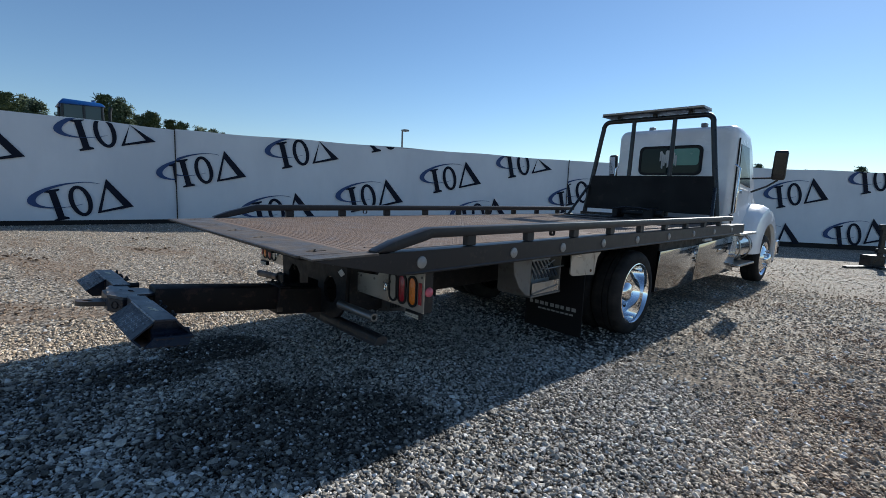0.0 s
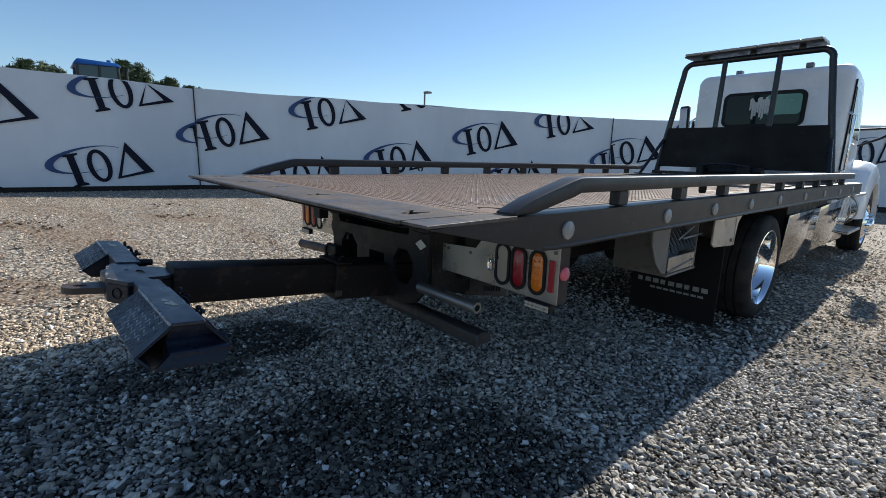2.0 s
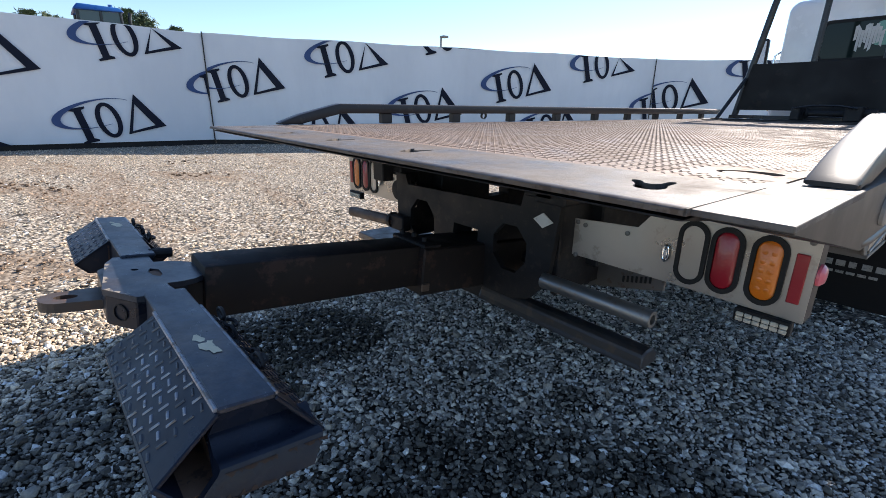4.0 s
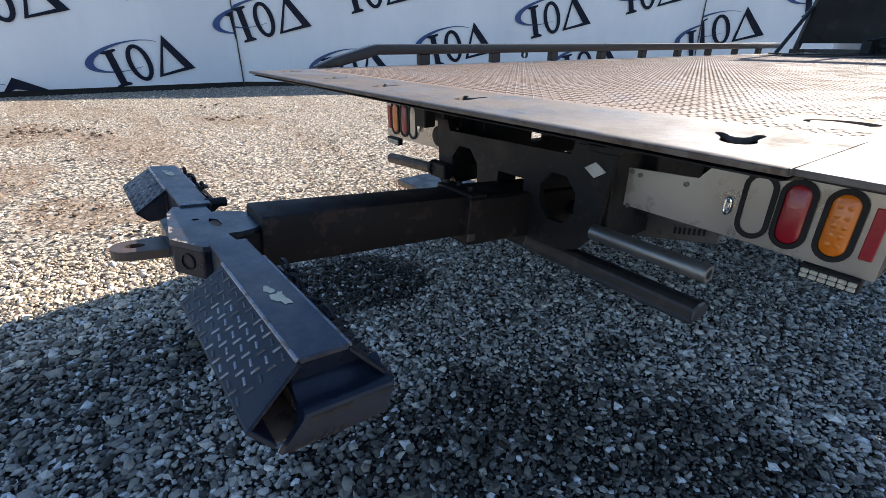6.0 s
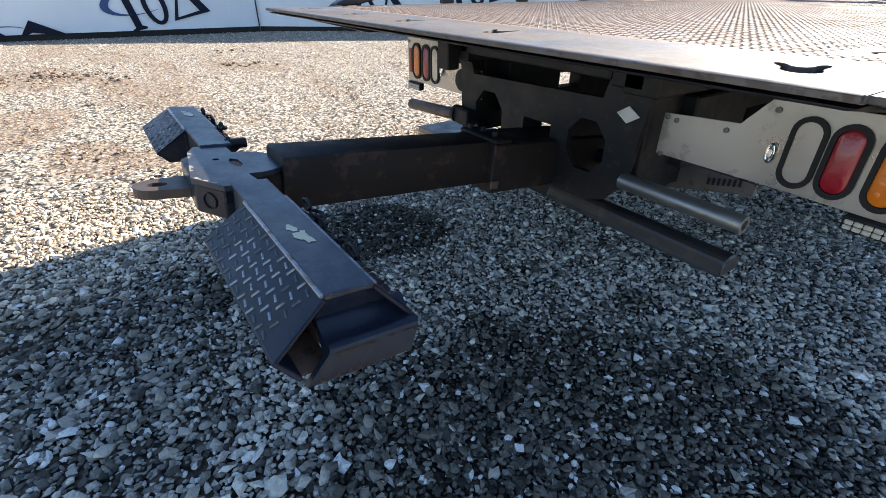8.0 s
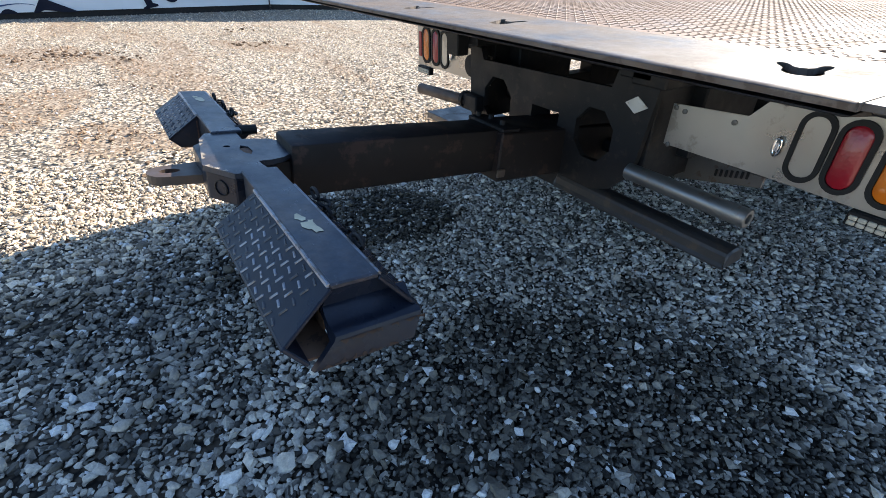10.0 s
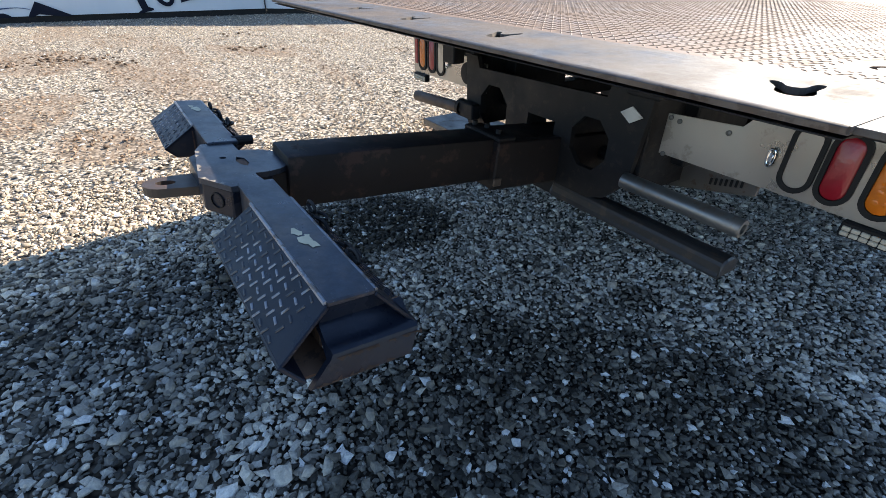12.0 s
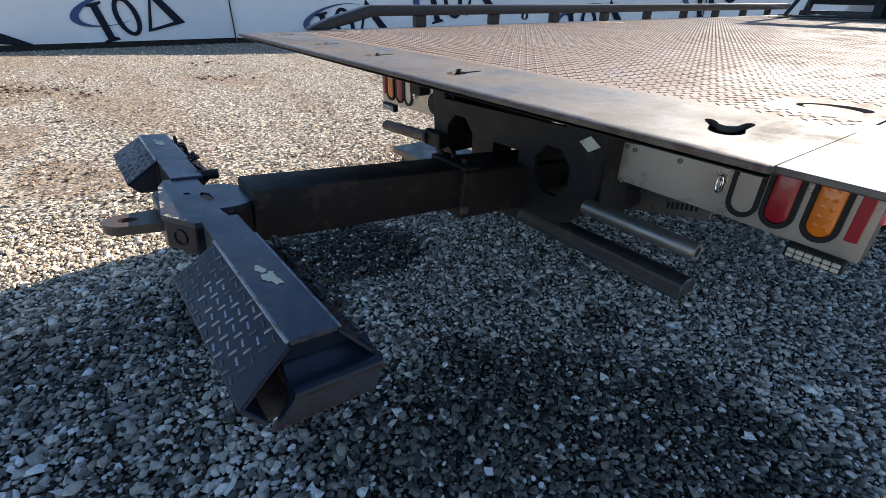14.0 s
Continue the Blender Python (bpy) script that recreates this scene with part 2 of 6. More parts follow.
M_STONE, M_GROUND = stone_material(), ground_material()
M_SOIL = paint("brown_soil", (0.13, 0.088, 0.060), 0.9, 0.0, 0.3, (0.20, 0.14, 0.095), 0.5, 40, 0.2)
M_DECK = deck_steel("worn_deck_steel", (0.208, 0.175, 0.147), (0.195, 0.116, 0.073), 0.54, 0.62, 0.34)
M_TAIL = deck_steel("scoured_tail_steel", (0.15, 0.142, 0.133), (0.125, 0.090, 0.066), 0.50, 0.42, 0.38, True)
M_BEAM = paint("dark_grey_beam_paint", (0.025, 0.023, 0.025), 0.42, 0.2, 0.10, (0.10, 0.075, 0.06), 0.05, 20, 0.4, 0.03)
M_BLACK = paint("black_chassis_paint", (0.016, 0.015, 0.016), 0.52, 0.0, 0.2, (0.045, 0.034, 0.028), 0.2, 24, 0.22)
M_RACK = paint("black_rack_paint", (0.013, 0.013, 0.015), 0.33, 0.1, 0.08, (0.08, 0.05, 0.04), 0.08, 20)
M_RACKPANEL = paint("weathered_black_panel", (0.007, 0.006, 0.006), 0.5, 0.0, 0.10, (0.04, 0.027, 0.02), 0.12, 7, 0.2)
M_LIFT = paint("blue_black_lift_paint", (0.010, 0.013, 0.023), 0.34, 0.15, 0.12, (0.07, 0.045, 0.03), 0.15, 26, 0.35)
M_BARS = paint("rubbed_glint_bars", (0.25, 0.26, 0.29), 0.34, 0.3, 0.4, (0.15, 0.12, 0.10), 0.1, 40)
M_DULLBARS = paint("worn_tread_bars", (0.045, 0.049, 0.060), 0.36, 0.2, 0.4, (0.12, 0.105, 0.095), 0.1, 40)
M_CREAM = paint("bare_pale_chip", (0.34, 0.29, 0.23), 0.5, 0.2, 0.3, (0.16, 0.11, 0.08), 0.3, 60)
M_SILL = paint("rust_chipped_sill", (0.012, 0.016, 0.028), 0.26, 0.05, 0.12, (0.040, 0.025, 0.019), 0.3, 34, 0.28)
M_CHIP = paint("bare_rust_chip", (0.052, 0.035, 0.027), 0.7, 0.1, 0.3, (0.04, 0.026, 0.02), 0.3, 60, 0.2)
M_DIM = Nodes("dark_mirror", (0.06, 0.065, 0.07), 0.15, 1.0).mat
M_LIFTTOP = rubbed_top("rubbed_steel_top")
M_BOOM = paint("rusty_black_boom", (0.017, 0.0135, 0.013), 0.55, 0.0, 0.28, (0.060, 0.034, 0.026), 0.2, 9, 0.2)
M_RUST = paint("rust_brown_steel", (0.16, 0.085, 0.05), 0.75, 0.1, 0.4, (0.07, 0.04, 0.03), 0.4, 30)
M_WHITE = paint("white_cab_paint", (0.80, 0.80, 0.80), 0.18, 0.0, 0.03, (0.45, 0.42, 0.38), 0.02, 6)
M_PANEL = paint("brushed_stainless_panel", (0.46, 0.435, 0.40), 0.34, 0.8, 0.24, (0.27, 0.235, 0.20), 0.08, 9)
M_TUBE = paint("dull_brown_tube", (0.15, 0.142, 0.134), 0.45, 0.6, 0.3, (0.10, 0.065, 0.045), 0.12, 26)
M_ALLOY = paint("zinc_grey_tube", (0.23, 0.23, 0.225), 0.40, 0.75, 0.2, (0.20, 0.15, 0.11), 0.1, 26)
M_MIRROR = mirror_metal("polished_aluminium", (0.38, 0.372, 0.36), 0.05, 0.03)
M_CHROME = mirror_metal("chrome", (0.86, 0.87, 0.88), 0.05, 0.05)
M_STATION = paint("dull_station_steel", (0.17, 0.16, 0.15), 0.55, 0.4, 0.2, (0.10, 0.075, 0.055), 0.1, 14)
M_FLAP = Nodes("mud_flap_rubber", (0.007, 0.007, 0.008), 0.7, 0.0, Specular_IOR_Level=0.15).mat
M_EYE = paint("rust_brown_eye", (0.085, 0.062, 0.050), 0.5, 0.3, 0.3, (0.11, 0.06, 0.04), 0.15, 20)
M_LIP = paint("scraped_brown_edge", (0.11, 0.085, 0.068), 0.5, 0.4, 0.4, (0.06, 0.04, 0.03), 0.3, 40)
M_BAR = paint("bone_light_lens", (0.30, 0.275, 0.235), 0.3, 0.1, 0.15, (0.3, 0.28, 0.25), 0.05, 20)
M_TYRE = tyre_material()
M_RUBBER = Nodes("black_rubber", (0.011, 0.011, 0.012), 0.6, 0.0, Specular_IOR_Level=0.25).mat
M_CELL = paint("yellowed_lamp_cell", (0.46, 0.43, 0.36), 0.35, 0.0, 0.15, (0.15, 0.12, 0.08), 0.1, 40)
M_ARM = paint("worn_brown_black_arm", (0.038, 0.036, 0.037), 0.42, 0.2, 0.25, (0.075, 0.055, 0.042), 0.12, 18)
M_RED, M_AMBER = lens("red_lens", (0.27, 0.008, 0.018)), lens("amber_lens", (0.62, 0.16, 0.010))
M_PINK, M_CLEAR = lens("faded_red_lens", (0.62, 0.12, 0.16)), lens("clear_lens", (0.72, 0.71, 0.68))
M_MARK = paint("faded_marker_lens", (0.30, 0.29, 0.275), 0.35, 0.1, 0.2, (0.35, 0.3, 0.26), 0.1, 40)
M_REFLECT = paint("white_reflector", (0.52, 0.505, 0.48), 0.4, 0.0, 0.15, (0.4, 0.36, 0.3), 0.1, 40)

M_DARKIN = Nodes("dark_cab_glass", (0.07, 0.10, 0.10), 0.08).mat
M_SEEN_THROUGH = paint("pale_green_daylight", (0.10, 0.27, 0.21), 0.25, 0, 0.1, (0.08, 0.12, 0.11), 0.03, 5)
M_BANNER = banner_material()
M_NAVY = paint("dark_navy_ink", (0.008, 0.011, 0.024), 0.55, 0, 0.02, (0.05, 0.05, 0.07), 0.03, 5, 0.15)
M_INKBLUE = paint("royal_blue_ink", (0.018, 0.055, 0.17), 0.5, 0, 0.05, (0.1, 0.12, 0.2), 0.03, 5)
M_LEAF, M_BARK = leaf_material(), bark_material()
M_TBLUE = paint("tractor_blue_paint", (0.012, 0.085, 0.30), 0.3, 0, 0.05, (0.1, 0.12, 0.2), 0.03, 5)
M_DECAL = paint("flaked_yellow_decal", (0.70, 0.60, 0.40), 0.5, 0, 0.12, (0.16, 0.13, 0.10), 0.1, 60)
M_POLE = paint("galvanised_pole", (0.22, 0.22, 0.22), 0.5, 0.6, 0.1, (0.2, 0.17, 0.15), 0.05, 10)
M_LETTER = paint("faded_white_print", (0.24, 0.236, 0.225), 0.6, 0, 0.3, (0.03, 0.03, 0.03), 0.05, 70)


# ---- mesh helpers ----
def thing(name, label, category, at=(0, 0, 0), group="", kind=""):
    ob = new(name)
    ob.location = at
    return tagged(ob, label, category, group, kind)


def part(name, bm, material, parent, label="", smooth=False):
    """One mesh object under a thing or a part; the mesh is given in world coordinates."""
    me = bpy.data.meshes.new(name)
    bmesh.ops.recalc_face_normals(bm, faces=bm.faces)
    bm.to_mesh(me)
    bm.free()
    for m in material if isinstance(material, (list, tuple)) else [material]:
        me.materials.append(m)
    if smooth:
        me.set_sharp_from_angle(angle=radians(38))
        for p in me.polygons:
            p.use_smooth = True
    ob = new(name, me)
    if parent:
        ob.parent = parent
        base = Vector((0, 0, 0))
        p = parent
        while p:
            base += p.location
            p = p.parent
        ob.location = -base
    if label:
        ob["label"] = label
    return ob


def twin(ob, parent, shift=(0, 0, 0)):
    """Another object on the same mesh, moved by shift."""
    c = ob.copy()
    scene.collection.objects.link(c)
    c.parent = parent
    c.location = ob.location + Vector(shift)
    return c


def hexa(bm, pts, bevel=0.0, seg=1, mat=0):
    """A solid from eight corners: four below, four above, both going round alike."""
    v = [bm.verts.new(p) for p in pts]
    f = [bm.faces.new([v[i] for i in q]) for q in ((3, 2, 1, 0), (4, 5, 6, 7), (0, 1, 5, 4), (1, 2, 6, 5), (2, 3, 7, 6), (3, 0, 4, 7))]
    for q in f:
        q.material_index = mat
    if bevel:
        edges = list({e for q in f for e in q.edges})
        bmesh.ops.bevel(bm, geom=edges, offset=bevel, segments=seg, affect="EDGES", profile=0.5)
    return bm


def box(bm, x0, x1, y0, y1, z0, z1, bevel=0.0, seg=1, mat=0):
    return hexa(bm, [(x0, y0, z0), (x1, y0, z0), (x1, y1, z0), (x0, y1, z0), (x0, y0, z1), (x1, y0, z1), (x1, y1, z1), (x0, y1, z1)], bevel, seg, mat)


def B(x0, x1, y0, y1, z0, z1, bevel=0.004, seg=1):
    return box(bmesh.new(), x0, x1, y0, y1, z0, z1, bevel, seg)


def prism(bm, outline, direction, bevel=0.0, mat=0):
    """A flat outline of 3D points pushed along a vector."""
    d = Vector(direction)
    a = [bm.verts.new(p) for p in outline]
    b = [bm.verts.new(Vector(p) + d) for p in outline]
    n = len(a)
    faces = [bm.faces.new(list(reversed(a))), bm.faces.new(b)]
    faces += [bm.faces.new((a[i], a[(i + 1) % n], b[(i + 1) % n], b[i])) for i in range(n)]
    for q in faces:
        q.material_index = mat
    if bevel:
        bmesh.ops.bevel(bm, geom=list({e for q in faces for e in q.edges}), offset=bevel, segments=1, affect="EDGES", profile=0.5)
    return bm


def rod(bm, p, q, r, n=16, r2=None, bevel=0.0, cap=True, mat=0):
    """A round bar from p to q."""
    p, q = Vector(p), Vector(q)
    rot = (q - p).to_track_quat("Z", "Y").to_matrix()
    r2 = r if r2 is None else r2
    ring = [Vector((math.cos(2 * math.pi * i / n), math.sin(2 * math.pi * i / n), 0)) for i in range(n)]
    steps = [(p, r), (q, r2)]
    if bevel:
        d = (q - p).normalized() * bevel
        steps = [(p, r - bevel), (p + d, r), (q - d, r2), (q, r2 - bevel)]
    rows = [[bm.verts.new(c + rot @ (v * k)) for v in ring] for c, k in steps]
    for a, b in zip(rows, rows[1:]):
        for i in range(n):
            f = bm.faces.new((a[i], a[(i + 1) % n], b[(i + 1) % n], b[i]))
            f.material_index = mat
    if cap:
        bm.faces.new(list(reversed(rows[0]))).material_index = mat
        bm.faces.new(rows[-1]).material_index = mat
    return bm


def tube(bm, path, r, n=12):
    """A round bar along a path of points."""
    pts = [Vector(p) for p in path]
    rows = []
    up = None
    for i, p in enumerate(pts):
        d = (pts[min(i + 1, len(pts) - 1)] - pts[max(i - 1, 0)]).normalized()
        if up is None:
            up = d.orthogonal().normalized()
        up = (up - d * up.dot(d)).normalized()
        side = d.cross(up)
        rows.append([bm.verts.new(p + (up * math.cos(a) + side * math.sin(a)) * r) for a in (2 * math.pi * k / n for k in range(n))])
    for a, b in zip(rows, rows[1:]):
        for i in range(n):
            bm.faces.new((a[i], a[(i + 1) % n], b[(i + 1) % n], b[i]))
    bm.faces.new(list(reversed(rows[0])))
    bm.faces.new(rows[-1])
    return bm


def turned(bm, profile, centre, axis="x", n=40, mat=0):
    """A body turned round an axis: profile of (along, radius)."""
    c = Vector(centre)
    rows = []
    for a, r in profile:
        row = []
        for k in range(n):
            u, w = r * math.cos(2 * math.pi * k / n), r * math.sin(2 * math.pi * k / n)
            row.append(bm.verts.new(c + (Vector((a, u, w)) if axis == "x" else Vector((u, a, w)) if axis == "y" else Vector((u, w, a)))))
        rows.append(row)
    for a, b in zip(rows, rows[1:]):
        for i in range(n):
            bm.faces.new((a[i], a[(i + 1) % n], b[(i + 1) % n], b[i])).material_index = mat
    return bm


def sheet_with_holes(outline, holes, z0, z1):
    """A flat plate between z0 and z1 with holes through it."""
    bm = bmesh.new()
    edges = []
    for loop in (outline, *holes):
        v = [bm.verts.new((x, y, z1)) for x, y in loop]
        edges += [bm.edges.new((v[i], v[(i + 1) % len(v)])) for i in range(len(v))]
    bmesh.ops.triangle_fill(bm, use_beauty=True, use_dissolve=False, edges=edges)
    got = bmesh.ops.extrude_face_region(bm, geom=list(bm.faces))
    for v in got["geom"]:
        if isinstance(v, bmesh.types.BMVert):
            v.co.z = z0
    return bm


def oval(cx, cy, w, h, n=10):
    """A slot outline, w wide and h high, with round ends."""
    r = w / 2
    pts = [(cx + r * math.cos(math.pi * i / n), cy + h / 2 - r + r * math.sin(math.pi * i / n)) for i in range(n + 1)]
    return pts + [(cx - r * math.cos(math.pi * i / n), cy - h / 2 + r - r * math.sin(math.pi * i / n)) for i in range(n + 1)]


# ---- ground ----
def ease(v):
    v = min(1.0, max(0.0, v))
    return v * v * (3 - 2 * v)


def ground_height(x, y):
    """The yard falls a little towards the far fence, with a shallow wheel track under the truck."""
    far = ease((y - 4.0 + 0.25 * x) / 13.0)
    track = ease((y - 0.9) / 2.2) * ease((x + 2.5) / 2.0)
    return -0.24 * far - 0.06 * track * (1 - far)


def build_ground():
    xs = [-1500, -400, -150, -60, -30] + [-20 + 0.5 * i for i in range(81)] + [30, 60, 150, 400, 1500]
    bm = bmesh.new()
    grid = [[bm.verts.new((x, y, ground_height(x, y) - 0.006 + (0.02 * noise.noise((x * 0.45, y * 0.45, 3.0)) if abs(x) < 19 and abs(y) < 19 and (abs(x) > 2.5 or y < -2.5 or y > 2.5) else 0))) for x in xs] for y in xs]
    for a, b in zip(grid, grid[1:]):
        for i in range(len(xs) - 1):
            bm.faces.new((a[i], a[i + 1], b[i + 1], b[i]))
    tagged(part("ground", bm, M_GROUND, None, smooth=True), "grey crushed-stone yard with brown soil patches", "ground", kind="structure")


def stones(name, n, zone, keep_out, size, seed, label, flat=1.0, coarse=False, pitch=0.0, fade=0.0):
    """Loose angular stones in one mesh."""
    rng = np.random.default_rng(seed)
    if coarse:
        form = np.array([(1, 0, 0), (-1, 0, 0), (0, 1, 0), (0, -1, 0), (0, 0, 1), (0, 0, -1)], float)
        tri = np.array([(0, 2, 4), (2, 1, 4), (1, 3, 4), (3, 0, 4), (2, 0, 5), (1, 2, 5), (3, 1, 5), (0, 3, 5)])
    else:
        g = (1 + 5 ** 0.5) / 2
        form = np.array([(-1, g, 0), (1, g, 0), (-1, -g, 0), (1, -g, 0), (0, -1, g), (0, 1, g), (0, -1, -g), (0, 1, -g), (g, 0, -1), (g, 0, 1), (-g, 0, -1), (-g, 0, 1)], float) / 1.9
        tri = np.array([(0, 11, 5), (0, 5, 1), (0, 1, 7), (0, 7, 10), (0, 10, 11), (1, 5, 9), (5, 11, 4), (11, 10, 2), (10, 7, 6), (7, 1, 8), (3, 9, 4), (3, 4, 2), (3, 2, 6), (3, 6, 8), (3, 8, 9), (4, 9, 5), (2, 4, 11), (6, 2, 10), (8, 6, 7), (9, 8, 1)])
    corners = len(form)
    if pitch:  # close-packed, a stone's width apart
        gx, gy = np.meshgrid(np.arange(zone[0], zone[1], pitch), np.arange(zone[2], zone[3], pitch))
        gx[1::2] += pitch / 2
        n = gx.size
        x, y = gx.ravel() + rng.uniform(-0.38, 0.38, n) * pitch, gy.ravel() + rng.uniform(-0.38, 0.38, n) * pitch
    elif len(zone) == 4:
        x = rng.uniform(zone[0], zone[1], n)
        y = rng.uniform(zone[2], zone[3], n)
    else:  # a fan that thins out with distance: centre, nearest and farthest reach, two angles
        reach = zone[2] + (zone[3] - zone[2]) * rng.uniform(0, 1, n) ** 1.15
        turn = np.radians(rng.uniform(zone[4], zone[5], n))
        x, y = zone[0] + reach * np.cos(turn), zone[1] + reach * np.sin(turn)
    if fade:  # the stones thin out over the last stretch, in ragged patches
        edge = np.minimum.reduce([x - zone[0], zone[1] - x, y - zone[2], zone[3] - y]) / fade
        ragged = np.array([noise.noise((p * 1.3, q * 1.3, 7.0)) for p, q in zip(x, y)])
        ok = edge + ragged * 0.6 > rng.uniform(0, 1, len(x))
        x, y = x[ok], y[ok]
    if keep_out:
        ok = ~((x > keep_out[0]) & (x < keep_out[1]) & (y > keep_out[2]) & (y < keep_out[3]))
        x, y = x[ok], y[ok]
    n = len(x)
    r = size * np.exp(rng.normal(0, 0.34 if pitch else 0.42, n)).clip(0.45, 2.1) / 2
    v = form[None] * (1 + rng.uniform(-0.36, 0.26, (n, corners, 1))) + rng.normal(0, 0.13, (n, corners, 3))
    v *= np.stack([np.ones(n), rng.uniform(0.55, 0.95, n), rng.uniform(0.40, 0.74, n) * flat], 1)[:, None] * r[:, None, None] * 1.25
    a, t1, t2 = rng.uniform(0, 2 * np.pi, n), rng.normal(0, 0.30, n), rng.normal(0, 0.30, n)
    for ang, i, j in ((t1, 1, 2), (t2, 0, 2), (a, 0, 1)):
        c, s = np.cos(ang)[:, None], np.sin(ang)[:, None]
        v[:, :, i], v[:, :, j] = v[:, :, i] * c - v[:, :, j] * s, v[:, :, i] * s + v[:, :, j] * c
    base = np.array([ground_height(p, q) for p, q in zip(x, y)])
    lift = r * rng.uniform(0.15, 0.95, n) * flat
    v += np.stack([x, y, base + lift], 1)[:, None]
    me = bpy.data.meshes.new(name)
    me.from_pydata(v.reshape(-1, 3).tolist(), [], (tri[None] + corners * np.arange(n)[:, None, None]).reshape(-1, 3).tolist())
    me.materials.append(M_STONE)
    if not coarse:  # some of them are worn round
        me.polygons.foreach_set("use_smooth", np.repeat(rng.uniform(0, 1, n) < 0.4, len(tri)))
    tagged(new(name, me), label, "gravel", kind="stuff")


build_ground()
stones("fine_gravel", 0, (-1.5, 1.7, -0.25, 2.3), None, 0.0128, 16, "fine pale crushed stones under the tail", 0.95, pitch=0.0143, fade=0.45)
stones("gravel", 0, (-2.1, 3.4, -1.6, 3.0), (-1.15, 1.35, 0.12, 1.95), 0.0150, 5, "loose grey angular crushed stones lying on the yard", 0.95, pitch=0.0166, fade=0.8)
stones("gravel_chips", 12000, (-2.1, 3.4, -1.6, 3.0), None, 0.0090, 7, "small grey stone chips between the larger stones", 0.8, True, fade=0.8)
stones("large_gravel", 1500, (-1.0, 1.6, -1.6, -0.1), None, 0.0225, 15, "larger flat pale stones lying among the gravel", 0.75)
stones("yard_gravel", 92000, (2.0, -0.8, 0.3, 17.0, 62, 196), None, 0.018, 6, "scattered pale grey crushed stones over the yard", 0.75, True)
stones("yard_gravel", 17000, (2.0, -0.8, 0.3, 7.0, 196, 422), None, 0.0205, 12, "scattered grey crushed stones over the yard", 0.75, True)
stones("yard_gravel", 34000, (2.0, 6.8, -1.4, 7.0), None, 0.020, 9, "loose brown-grey crushed stones beside the truck", 0.9, True, fade=1.5)
stones("yard_gravel", 13000, (0.6, 4.6, 2.2, 8.5), None, 0.021, 10, "loose grey crushed stones by the wheels", 0.9, True, fade=0.8)


def build_clods():
    """Lumps of brown soil turned up by wheels, far out in the yard."""
    rng = random.Random(31)
    bm = bmesh.new()
    for cx, cy, reach, n in ((-6.63, -1.68, 0.22, 26), (-6.6, -1.4, 0.18, 18), (-6.45, -1.05, 0.16, 16), (-6.0, -0.68, 0.14, 12), (-4.17, -0.66, 0.10, 9), (-8.15, 1.05, 0.20, 14), (-6.3, 0.92, 0.18, 14), (-2.62, -0.95, 0.10, 8), (-1.9, -0.72, 0.09, 8)):
        for i in range(n):
            x, y = cx + rng.gauss(0, reach), cy + rng.gauss(0, reach)
            r = rng.uniform(0.010, 0.034) * (1.0 if cx < -5 else 0.6)
            got = bmesh.ops.create_icosphere(bm, subdivisions=2, radius=r, matrix=Matrix.Translation((x, y, ground_height(x, y) + r * 0.25)) @ Matrix.Rotation(rng.uniform(0, 6), 4, "Z") @ Matrix.Diagonal((1.0, rng.uniform(0.6, 0.9), rng.uniform(0.35, 0.6), 1)))
            for v in got["verts"]:
                v.co += Vector([noise.noise(v.co * 40 + Vector((k * 9.0, 0, 0))) for k in range(3)]) * r * 0.5
    tagged(part("soil_clods", bm, M_SOIL, None), "crumbled brown soil lumps turned up in the yard", "soil", kind="stuff")


build_clods()


# ---- fence of banners ----
FENCE = [((-12.05, -6.0), 2.74, 0.0), ((-11.6, 2.55), 2.60, 0.0), ((-6.0, 13.6), 2.43, -0.16), ((0.4, 19.3), 2.37, -0.24), ((10.0, 27.85), 2.36, -0.24)]


